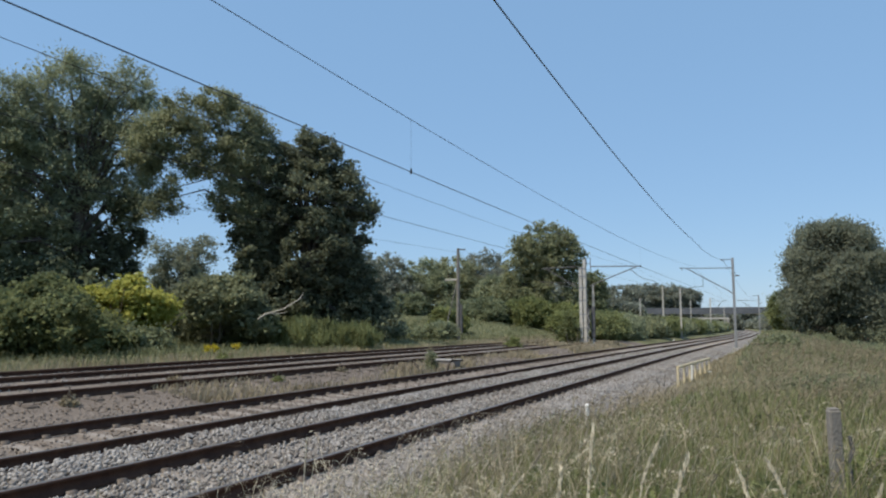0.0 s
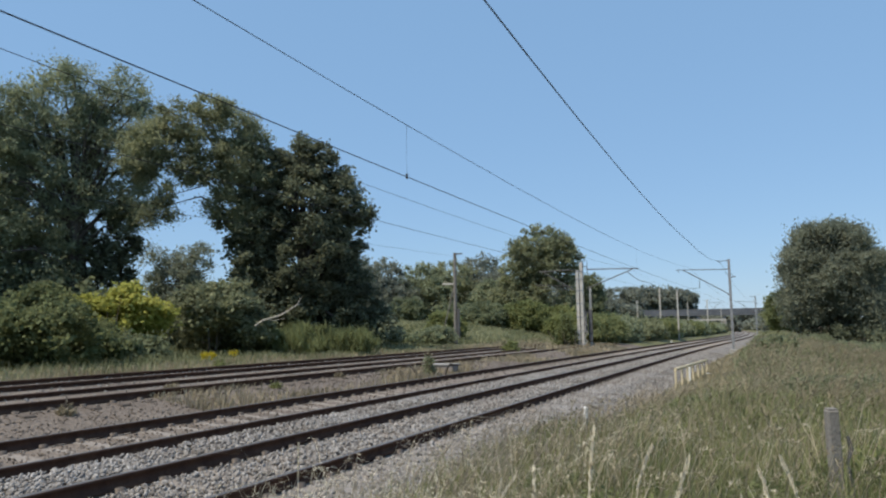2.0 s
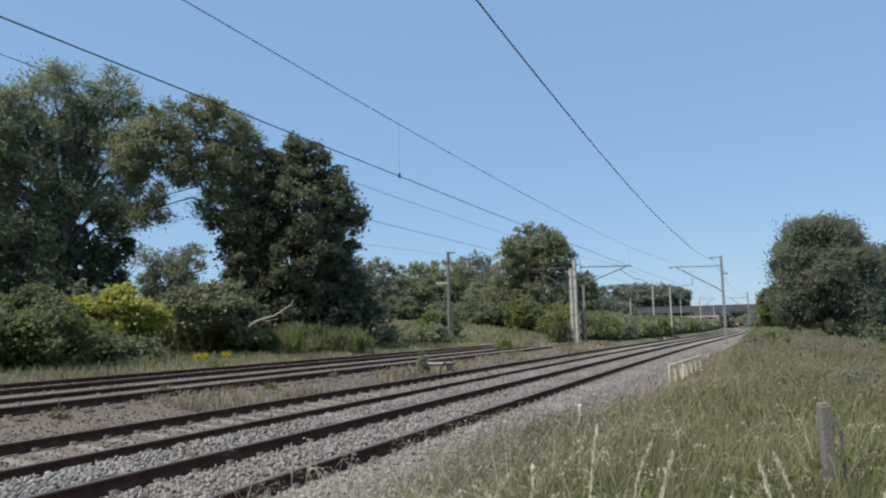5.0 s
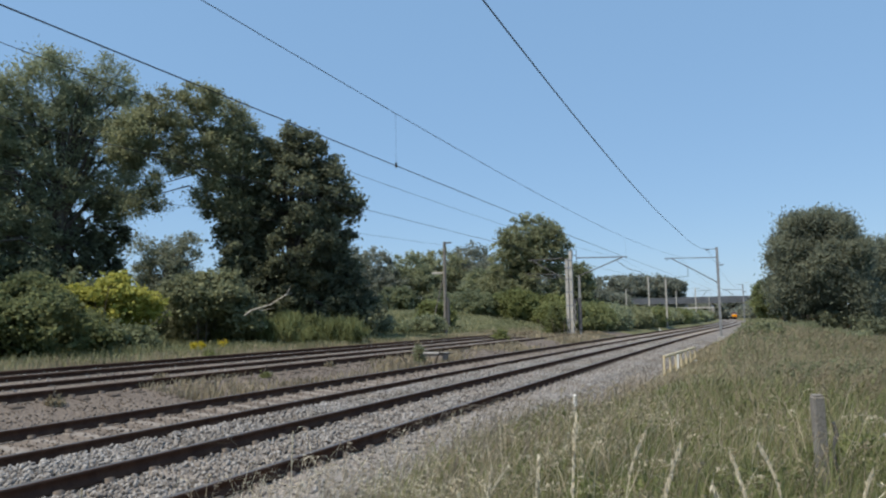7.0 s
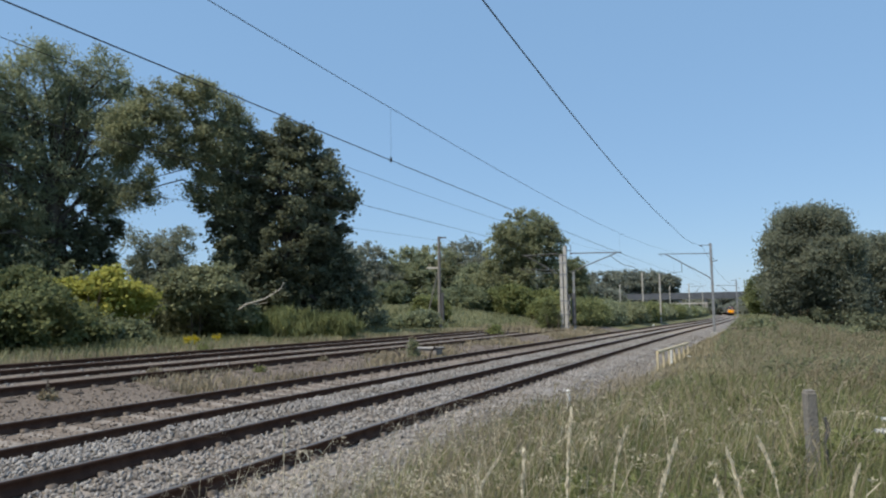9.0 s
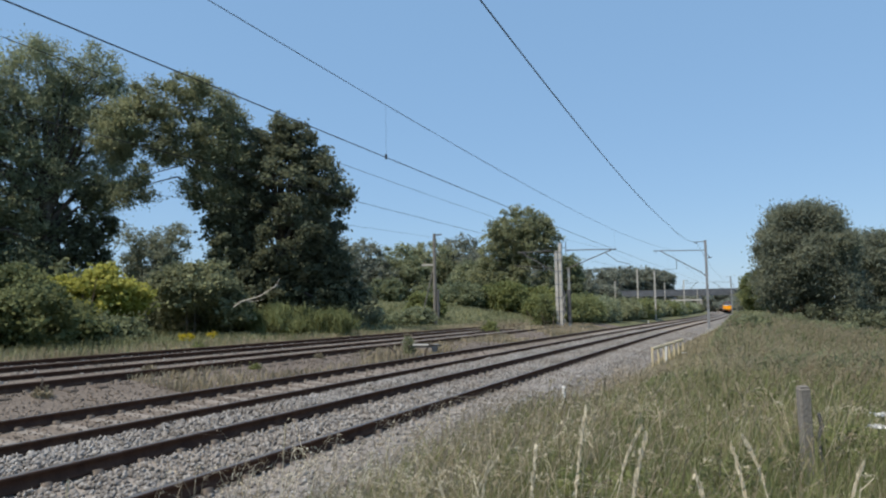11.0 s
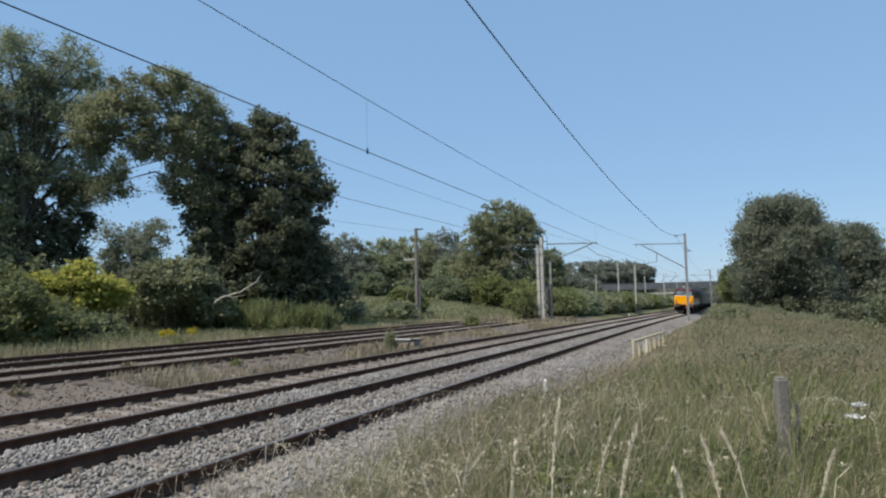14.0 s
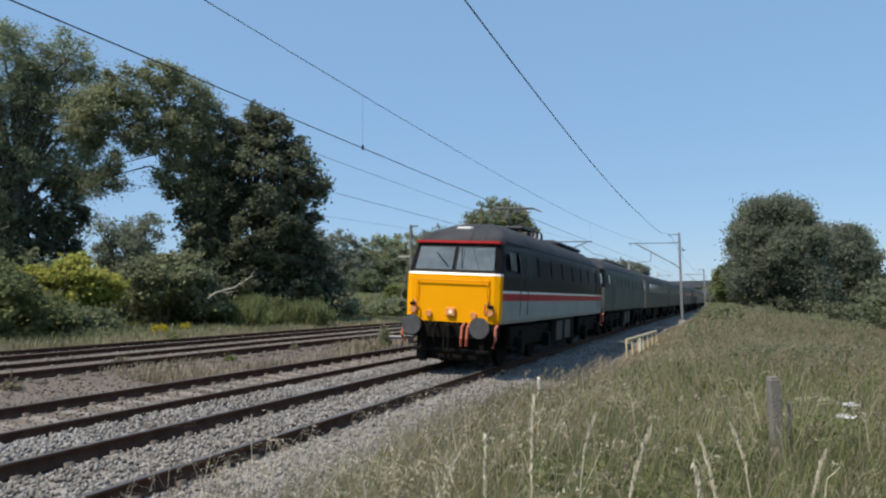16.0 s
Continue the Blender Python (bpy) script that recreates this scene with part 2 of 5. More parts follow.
def strip(name, offs, ups, mat, ss=STEPS, smooth=True):
    """A band that follows the line: a grid of its offsets and heights."""
    S, O = np.meshgrid(ss, np.asarray(offs, float), indexing="ij")
    U = ups(S, O) if callable(ups) else np.broadcast_to(np.asarray(ups, float), S.shape)
    V = at(S, O, U).reshape(-1, 3)
    n, m = S.shape
    i = np.arange(n * m).reshape(n, m)
    q = np.stack([i[:-1, :-1], i[:-1, 1:], i[1:, 1:], i[1:, :-1]], -1)
    return arrays(name, V, 4, mat, smooth=smooth, index=q)


# ---------------------------------------------------------------- ground and beds
_o = np.concatenate([[-900, -500, -250, -140, -90], np.arange(-64, -12, 4.0), np.arange(-12, 14, 0.6), np.arange(14, 40, 4.0), [60, 120, 300, 900]])
_s = np.concatenate([np.arange(-58, 90, 1.2), np.arange(90, 300, 6.0), np.arange(300, 1500, 40.0)])
tagged(strip("ground", _o, ground_z, M_ground, _s), "rough green and straw-coloured grassland beside the railway", "ground", kind="structure")
tagged(strip("ballast_bed", [2.95, 2.35, 1.75, 1.3, 0.7, 0, -0.7, -1.3, -1.68, -2.06, -2.6, -3.36, -4.1, -4.7, -5.1, -5.75],
             [-0.58, -0.43, -0.27, -0.25, -0.225, -0.185, -0.145, -0.135, -0.155, -0.135, -0.165, -0.135, -0.095, -0.03, -0.03, -0.12], M_bed),
       "grey granite ballast bed under two railway tracks", "ballast", kind="structure")
tagged(strip("track_dirt", [-2.68, -3.36, -4.04], [-0.140, -0.107, -0.074], M_dirtbed, np.arange(-40, 130, 1.0)),
       "brown dirty fines between the rails of the far track", "ballast", kind="structure")
tagged(strip("siding_bed", [-4.55, -4.8, -5.3, -5.8, -6.4, -7.0, -8.3, -9.6, -10.9, -12.2, -12.8],
             [-0.03, 0.03, 0.12, 0.22, 0.295, 0.325, 0.375, 0.42, 0.44, 0.43, 0.30], M_dirtbed, np.arange(-40, 70, 1.0)),
       "brown weedy old ballast of disused sidings", "ballast", kind="structure")

# ---------------------------------------------------------------- rails and sleepers
RAIL = [(-0.07, -0.16), (0.07, -0.16), (0.07, -0.145), (0.012, -0.12), (0.012, -0.045), (0.036, -0.035), (0.036, -0.004), (0.03, 0.0), (-0.03, 0.0), (-0.036, -0.004), (-0.036, -0.035), (-0.012, -0.045), (-0.012, -0.12), (-0.07, -0.145)]


def rail(parent, course, up, lean, ss, top):
    """course: distance of the rail from the near track at each s."""
    ca, sa = math.cos(lean), math.sin(lean)
    offs = np.array([course + (x * ca + z * sa) for x, z in RAIL]).T if np.ndim(course) else np.tile([course + x * ca + z * sa for x, z in RAIL], (len(ss), 1))
    ups = np.tile([up - x * sa + z * ca for x, z in RAIL], (len(ss), 1))
    V = at(np.repeat(ss[:, None], len(RAIL), 1), offs, ups).reshape(-1, 3)
    n, m = len(ss), len(RAIL)
    i = np.arange(n * m).reshape(n, m)
    j = np.roll(i, -1, 1)
    q = np.stack([i[:-1], i[1:], j[1:], j[:-1]], -1)
    ob = arrays("rail", V, 4, [M_rail, top], parent, index=q)
    mi = np.zeros((n - 1, m), np.int32)
    mi[:, 7] = 1
    ob.data.polygons.foreach_set("material_index", mi.ravel())
    return ob


def sleeper_mesh(mat):
    bm = bmesh.new()
    box(bm, -1.25, 1.25, -0.13, 0.13, -0.21, 0.0, 0.02)
    me = bpy.data.meshes.new("sleeper")
    bm.to_mesh(me)
    bm.free()
    me.materials.append(mat)
    return me


def clips(parent, rows, name="rail_clips"):
    """Small rail fastenings beside each rail foot, joined."""
    base = np.array([(-.05, -.06, 0), (.05, -.06, 0), (.05, .06, 0), (-.05, .06, 0), (-.03, -.05, .05), (.03, -.05, .05), (.03, .05, .05), (-.03, .05, .05)])
    f = np.array([(4, 5, 6, 7), (0, 1, 5, 4), (1, 2, 6, 5), (2, 3, 7, 6), (3, 0, 4, 7)])
    P = np.array([at(s, o, u) for s, o, u in rows])
    V = P[:, None, :] + base[None]
    I = (np.arange(len(P)) * 8)[:, None, None] + f[None]
    return tagged(arrays(name, V, 4, M_clip, parent, index=I), kind="stuff")


def track(name_label, off, up, lean, ss, top, sleep, spacing, reach, sunk, course=None):
    ob = empty("railway_track", Matrix.Identity(4), name_label, "railway track", "tracks", "structure")
    c = course if course is not None else (lambda s: off + 0 * s)
    t = math.tan(lean)
    rows = []
    for side in (1, -1):
        rail(ob, c(ss) + side * 0.7525, up - side * 0.7525 * t, lean, ss, top)
    s = reach[0]
    me = sleeper_mesh(sleep)
    rng = random.Random(int(abs(off) * 10))
    while s < reach[1]:
        o = new("sleeper", me)
        o.parent = ob
        o.matrix_basis = frame_at(s, float(c(np.array([s]))[0]), up - 0.16 - sunk, lean) @ pose(rng.uniform(-.02, .02), 0, rng.uniform(-.008, .008), 0, 0, rng.uniform(-.5, .5))
        for side in (1, -1):
            for d in (-0.1, 0.1):
                rows.append((s, float(c(np.array([s]))[0]) + side * 0.7525 + d, up - (side * 0.7525 + d) * t - 0.162 - sunk * 0.5))
        s += spacing
    clips(ob, rows)
    return ob


track("running line with rusty-sided steel rails on ballasted concrete sleepers", 0.0, 0.0, LEAN, STEPS, M_railtop, M_sleeper, 0.65, (1.0, 110), 0.015)
track("second running line with rusty rails beside the first", -SIX, FAR_UP, LEAN, STEPS, M_railtop, M_sleeper, 0.65, (2.0, 110), 0.0)
SID = np.arange(-40, 66, 1.0)
track("rusty siding track sunk in weeds and old ballast", -6.95, 0.44, 0.02, SID, M_railrust, M_timber, 0.7, (4.0, 64), 0.02, lambda s: -6.95 - np.clip(s - 25, 0, 99) ** 2 * 0.0008)
track("outer rusty siding track sunk in grass", -9.9, 0.54, 0.02, SID, M_railrust, M_timber, 0.7, (6.0, 64), 0.02, lambda s: -9.9 - np.clip(s - 25, 0, 99) ** 2 * 0.0008)

# ---------------------------------------------------------------- overhead line
def i_beam(bm, h, w=0.2, d=0.2, t=0.02, x=0.0, y=0.0):
    box(bm, x - w / 2, x + w / 2, y - d / 2, y - d / 2 + t, 0, h)
    box(bm, x - w / 2, x + w / 2, y + d / 2 - t, y + d / 2, 0, h)
    box(bm, x - t / 2, x + t / 2, y - d / 2 + t, y + d / 2 - t, 0, h)
    return bm


def insulator(parent, a, b, r=0.06, n=6):
    a, b = Vector(a), Vector(b)
    bm = bmesh.new()
    d = (b - a).normalized()
    tube(bm, [a, b], r * 0.45, 8)
    for k in range(n):
        c = a.lerp(b, (k + 0.7) / (n + 0.4))
        tube(bm, [c - d * 0.012, c + d * 0.012], [r, r * 0.7], 10)
    return part("insulator", bm, M_insul, parent)


def bar(name, parent, pts, r, mat, sides=8):
    return part(name, tube(bmesh.new(), pts, r, sides), mat, parent)


def mast(m, h, side, reach, arm_z, label, bracket=True, mat=None, strut_foot=2.2, base=True):
    """A steel mast whose arm points to side (-1 left, 1 right)."""
    mat = mat or M_steel
    ob = empty("catenary_mast", m, label, "railway mast", "overhead line masts")
    part("post", i_beam(bmesh.new(), h), mat, ob)
    if base:
        part("footing", box(bmesh.new(), -0.3, 0.3, -0.3, 0.3, -0.6, 0.12, 0.03), M_concrete, ob)
    if reach:
        x = side * reach
        insulator(ob, (side * 0.1, 0, arm_z), (side * 0.55, 0, arm_z))
        bar("top_tie", ob, [(side * 0.5, 0, arm_z), (x, 0, arm_z + 0.12)], 0.035, M_darksteel)
        insulator(ob, (side * 0.1, 0, arm_z - strut_foot), (side * 0.5, 0, arm_z - strut_foot * 0.75 - .18))
        bar("strut", ob, [(side * 0.45, 0, arm_z - strut_foot + 0.3), (x * 0.86, 0, arm_z + 0.08)], 0.04, M_darksteel)
        bar("drop_bracket", ob, [(x * 0.56, 0, arm_z - strut_foot * 0.36), (x * 0.56, 0, arm_z - 1.55)], 0.025, M_darksteel)
        bar("registration_arm", ob, [(x * 0.56, 0, arm_z - 1.5), (x * 0.8, 0, arm_z - 1.62), (x * 0.98, 0, arm_z - 1.75)], 0.018, M_darksteel)
        bar("wire_clamp", ob, [(x * 0.95, 0, arm_z + 0.1), (x * 0.95, 0, arm_z - 0.12)], 0.025, M_darksteel)
    if bracket:
        bar("bracket", ob, [(0, 0, h - 0.12), (side * 0.95, 0, h - 0.12)], 0.03, M_darksteel)
        bar("bracket_brace", ob, [(side * 0.9, 0, h - 0.14), (side * 0.65, 0, h - 0.3)], 0.018, M_darksteel)
        insulator(ob, (-side * 0.1, 0, h - 1.55), (-side * 0.5, 0, h - 1.5), 0.07, 4)
        bar("switch_lever", ob, [(-side * 0.12, 0, h - 1.25), (-side * 0.3, 0, h - 1.45)], 0.02, M_darksteel)
    return ob


def gz_at(s, off):
    return float(ground_z(np.array([s]), np.array([off]))[0])


M1 = mast(frame_at(66, 3.13, -0.25), 7.7, -1, 4.35, 6.85, "grey steel catenary mast with a slanting arm beside the near track")
mast(frame_at(148, 2.3, -0.2), 7.8, -1, 3.6, 6.7, "distant grey catenary mast reaching over the near track")
mast(frame_at(230, 2.7, -0.2), 7.6, -1, 3.4, 6.7, "far grey catenary mast beside the curve")
mast(frame_at(104, -6.2, -0.1), 7.0, 1, 0, 6.4, "slim pale catenary mast beyond the far track", False, M_palesteel)
mast(frame_at(160, -7.2, 0.0), 7.6, 1, 3.0, 6.9, "slim pale catenary mast near the hedge", True, M_palesteel)
mast(frame_at(119, -10.8, 0.3), 7.7, 1, 0, 6.9, "slim pale mast standing in the hedge", True, M_palesteel)
mast(frame_at(178, -24.4, 0.6), 7.9, 1, 2.0, 7.2, "short pale mast behind the hedge", False, M_palesteel)
mast(frame_at(200, -14.9, 0.4), 8.2, 1, 0, 7.0, "thin pale mast far behind the hedge", False, M_palesteel)
mast(frame_at(240, -8.5, 0.3), 7.5, 1, 2.5, 6.9, "thin pale mast near the bridge", False, M_palesteel)


def twin_mast():
    """The heavy structure beyond the far track: a pale boxed mast with a darker one behind it."""
    ob = empty("catenary_structure", frame_at(55.7, -7.1, 0.2), "pale heavy twin catenary mast with arms to both sides", "railway mast", "overhead line masts")
    for x0, top in ((-0.34, 6.05), (-0.02, 6.65)):
        bm = bmesh.new()
        box(bm, x0, x0 + 0.22, -0.15, -0.135, -0.2, top)
        box(bm, x0, x0 + 0.02, -0.134, 0.15, -0.2, top)
        box(bm, x0 + 0.2, x0 + 0.22, -0.134, 0.15, -0.2, top)
        part("channel_post", bm, M_palesteel, ob)
    for z in (0.25, 1.3, 2.35, 3.4, 4.4, 5.3, 5.9):
        part("batten", box(bmesh.new(), -0.35, 0.21, -0.168, -0.152, z, z + 0.09), M_steel, ob)
    part("weight_stack", tube(bmesh.new(), [(0.34, -0.02, 1.2), (0.34, -0.02, 2.9)], 0.09, 10), M_darksteel, ob, "dark stack of tension weights")
    part("weight_cable", tube(bmesh.new(), [(0.34, -0.02, 2.9), (0.34, -0.02, 5.7)], 0.014, 6), M_wire, ob)
    bm = bmesh.new()
    for k in range(7):
        z = 0.2 + k * 0.33
        tube(bm, [(0.22 + 0.22 * (k % 2), -0.14, z), (0.44 - 0.22 * (k % 2), -0.14, z + 0.33)], 0.024, 6)
    part("lattice", bm, M_palesteel, ob)
    part("rear_post", i_beam(bmesh.new(), 4.75, 0.16, 0.2, 0.02, 0.6, 0.5), M_palesteel, ob)
    part("switch_box", box(bmesh.new(), 0.46, 0.76, 0.22, 0.39, 0.6, 3.0, 0.03), M_darksteel, ob, "dark switch cabinet on the rear post")
    part("top_frame", tube(tube(bmesh.new(), [(0.25, 0, 6.35), (0.25, 0, 6.75), (0.55, 0, 6.75), (0.55, 0, 5.9)], 0.03, 6), [(0.55, 0, 6.3), (0.1, 0, 6.3)], 0.03, 6), M_darksteel, ob)
    insulator(ob, (0.5, 0, 6.08), (0.9, 0, 6.08))
    bar("top_tie", ob, [(0.85, 0, 6.08), (4.45, 0, 5.98)], 0.04, M_darksteel)
    bar("strut", ob, [(0.5, 0, 4.6), (4.05, 0, 5.95)], 0.04, M_darksteel)
    bar("registration_arm", ob, [(3.6, 0, 5.75), (4.5, 0, 5.05), (5.4, 0, 4.8), (5.4, 0, 4.5)], 0.022, M_darksteel)
    insulator(ob, (-0.5, 0, 6.1), (-0.9, 0, 6.1))
    bar("top_tie", ob, [(-0.85, 0, 6.1), (-3.4, 0, 6.05)], 0.035, M_darksteel)
    bar("strut", ob, [(-0.5, 0, 4.5), (-2.9, 0, 5.95)], 0.035, M_darksteel)
    bar("registration_arm", ob, [(-0.5, 0, 4.8), (-3.6, 0, 5.0)], 0.022, M_darksteel)
    bar("registration_arm", ob, [(-0.5, 0, 4.55), (-3.2, 0, 4.75)], 0.018, M_darksteel)
    return ob


twin_mast()


def wooden_pole():
    ob = empty("line_pole", pose(-20.8, 50.9, 0.6), "weathered grey pole with a crossarm and a stay by the sidings", "pole")
    part("post", tube(bmesh.new(), [(0, 0, -0.4), (0, 0, 7.0)], [0.15, 0.11], 10), M_postwood, ob)
    part("crossarm", box(bmesh.new(), -1.05, 0.05, -0.06, 0.06, 4.55, 4.68, 0.01), M_palesteel, ob)
    part("top_arm", box(bmesh.new(), -0.05, 0.6, -0.05, 0.05, 6.85, 6.95, 0.01), M_darksteel, ob)
    part("stay", tube(bmesh.new(), [(-0.1, 0, 4.3), (-0.9, 0, 1.4)], 0.05, 6), M_postwood, ob)
    part("cable_duct", box(bmesh.new(), 0.16, 0.34, -0.08, 0.08, 0.5, 2.7, 0.02), M_darksteel, ob)
    insulator(ob, (-0.8, 0, 4.68), (-0.8, 0, 4.95), 0.05, 3)


wooden_pole()


def wire_pts(zf, of, s0, s1, step=2.0):
    return [at(float(s), of(s), zf(s)) for s in np.arange(s0, s1 + 0.01, step)]


def line_set(label, off, low, high, s0, s1, first, gap=9.0, r=0.0078):
    ob = empty("overhead_line", Matrix.Identity(4), label, "overhead wire", "overhead wires")
    part("contact_wire", tube(bmesh.new(), wire_pts(low, off, s0, s1), r, 6), M_wire, ob)
    part("messenger_wire", tube(bmesh.new(), wire_pts(high, off, s0, s1), r * 0.8, 6), M_wire, ob)
    s = first
    while s < s1:
        part("dropper", tube(bmesh.new(), [at(s, off(s), low(s)), at(s, off(s), high(s))], 0.0022, 5), M_wire, ob)
        part("dropper_clip", tube(bmesh.new(), [at(s, off(s), low(s) - 0.035), at(s, off(s), low(s) + 0.06)], 0.022, 6), M_wire, ob)
        s += gap


def sagged(z0, zs, lowest, span, s):
    """Height of a wire that hangs z0 at its lowest and zs at its supports."""
    if s < lowest + span:
        return z0 + (zs - z0) * ((s - lowest) / span) ** 2
    u = ((s - lowest - span) / 82.0) % 1.0
    return zs - (zs - z0) * 0.9 * 4 * u * (1 - u)


line_set("contact and messenger wires over the near track", lambda s: 0.0 + 0.0 * s,
         lambda s: 4.42 + 0.0095 * max(min(s, 66), -20), lambda s: sagged(5.55, 6.85, 14, 52, s), -20, 230, 12.15, 27.0)
line_set("contact and messenger wires over the far track", lambda s: -SIX,
         lambda s: 4.42 + 0.0115 * max(min(s, 56), -20), lambda s: sagged(5.5, 6.2, 16, 40, s), -20, 220, 11.9, 27.0, 0.0068)
part("feeder_wire", tube(bmesh.new(), wire_pts(lambda s: sagged(5.52, 7.35, 24, 42, s), lambda s: 3.02 - 0.62 * max(0.0, min(1.0, (s - 36) / 30)), -20, 230), 0.012, 6), M_wire)
tagged(bpy.data.objects["feeder_wire"], "thick feeder wire slung along the mast tops", "overhead wire", "overhead wires")
part("siding_wire", tube(bmesh.new(), [(-12.8, 10, 4.45), (-12.9, 22, 4.8), (-13.3, 31, 5.2), (-15.6, 39, 5.9), (-20.8, 50.9, 7.5)], 0.005, 6), M_wire)
tagged(bpy.data.objects["siding_wire"], "thin wire leading over the sidings to a pole", "overhead wire", "overhead wires")

# ---------------------------------------------------------------- bridge
def bridge():
    s = 335.0
    ob = empty("road_bridge", frame_at(s, 0, 0), "dark girder road bridge across the railway in the distance", "bridge")
    part("deck", box(bmesh.new(), -140, 30, -4, 4, 7.4, 8.2), M_concrete, ob)
    part("girder", box(bmesh.new(), -140, 30, -4.4, -4.0, 7.2, 9.6), M_girder, ob)
    part("parapet", box(bmesh.new(), -140, 30, -4.45, -4.1, 9.604, 9.95), M_girder, ob)
    for x in (-118, -104, -90, -76, -62, -48, -34, -20, -9.5, 7, 20):
        part("pier", box(bmesh.new(), x - 0.6, x + 0.6, -3.5, 3.5, -2, 7.4, 0.05), M_brick if x > 0 else M_concrete, ob)
    part("lower_beam", box(bmesh.new(), -140, -9, -5.2, -4.8, 5.0, 5.6), M_palesteel, ob)
    part("abutment", box(bmesh.new(), 7, 40, -3.6, 3.6, -2, 7.2), M_brick, ob)


bridge()

# ---------------------------------------------------------------- plants
def rhombs(rng, C, size, tall=1.0, droop=0.3):
    """One bent four-cornered leaf at each centre."""
    n = len(C)
    d = rng.normal(size=(n, 3))
    d[:, 2] = d[:, 2] * 0.6 - droop
    d /= np.linalg.norm(d, axis=1)[:, None] + 1e-9
    e = np.cross(d, rng.normal(size=(n, 3)))
    e /= np.linalg.norm(e, axis=1)[:, None] + 1e-9
    L = (size * rng.uniform(0.6, 1.4, n))[:, None]
    nrm = np.cross(d, e)
    return np.stack([C - d * L * 0.5 * tall, C + e * L * 0.3 + nrm * L * 0.1, C + d * L * 0.5 * tall, C - e * L * 0.3 + nrm * L * 0.1], 1)


def crown_points(rng, lobes, clumps, per, spread):
    """Clump centres towards the skin of each lobe, and leaf centres about them."""
    w = np.array([l[3] * l[4] + l[4] * l[5] + l[3] * l[5] for l in lobes])
    pick = rng.choice(len(lobes), clumps, p=w / w.sum())
    L = np.array(lobes)[pick]
    d = rng.normal(size=(clumps, 3))
    d /= np.linalg.norm(d, axis=1)[:, None]
    r = rng.uniform(0.25, 1.0, clumps) ** 0.45
    C = L[:, :3] + d * L[:, 3:] * r[:, None]
    sp = spread * rng.uniform(0.55, 1.35, clumps)
    g = rng.normal(size=(clumps, per, 3)) * sp[:, None, None] * np.array([0.5, 0.5, 0.36])
    return C, (C[:, None, :] + g).reshape(-1, 3)


def tree(x, y, z, lobes, label, mat, clumps, per, leaf, spread=0.8, trunk=0.3, fork=2.0, limbs=14, seed=1, name="tree", category="tree", stems=1, droop=0.3, tall=1.0):
    """lobes: (dx, dy, height, rx, ry, rz) from the foot."""
    rng = np.random.default_rng(seed)
    ob = empty(name, pose(x, y, z), label, category)
    far = math.hypot(x, y)
    share = 1.0 if far < 20 else 0.72 if far < 66 else 0.5 if far < 90 else 0.42
    per, leaf = max(12, int(per * share)), leaf * share ** -0.4
    C, P = crown_points(rng, lobes, clumps, per, spread)
    keep = P[:, 2] > 0.05
    arrays("crown", rhombs(rng, P[keep], leaf, tall, droop), 4, mat, ob)
    bm = bmesh.new()
    top = max(l[2] for l in lobes)
    for k in range(stems):
        a = rng.uniform(0, math.tau)
        bx, by = (0, 0) if stems == 1 else (0.5 * math.cos(a), 0.5 * math.sin(a))
        tube(bm, [(bx, by, -0.3), (bx + rng.normal() * 0.1, by + rng.normal() * 0.1, fork * 0.5), (bx * 1.5, by * 1.5, fork), (bx * 2 + rng.normal() * 0.3, by * 2 + rng.normal() * 0.3, top)],
             [trunk * 1.25, trunk, trunk * 0.85, trunk * 0.2], 8)
    for k in rng.choice(len(C), min(limbs, len(C)), replace=False):
        c = Vector(C[k])
        b = Vector((0, 0, fork * rng.uniform(0.7, 1.0) + max(0.0, c.z - fork) * 0.25))
        mid = b.lerp(c, 0.5) + Vector((0, 0, 0.12 * c.length))
        tube(bm, [b, mid, c], [trunk * 0.42, trunk * 0.26, trunk * 0.08], 6)
    part("trunk", bm, M_bark, ob, smooth=True)
    return ob


def bush(x, y, z, lobes, label, mat, clumps, per, leaf, spread=0.5, seed=1, name="bush", category="bush", trunk=0.05):
    return tree(x, y, z, lobes, label, mat, clumps, per, leaf, spread, trunk, 0.4, 10, seed, name, category, 1 if name == "weed" else 3)


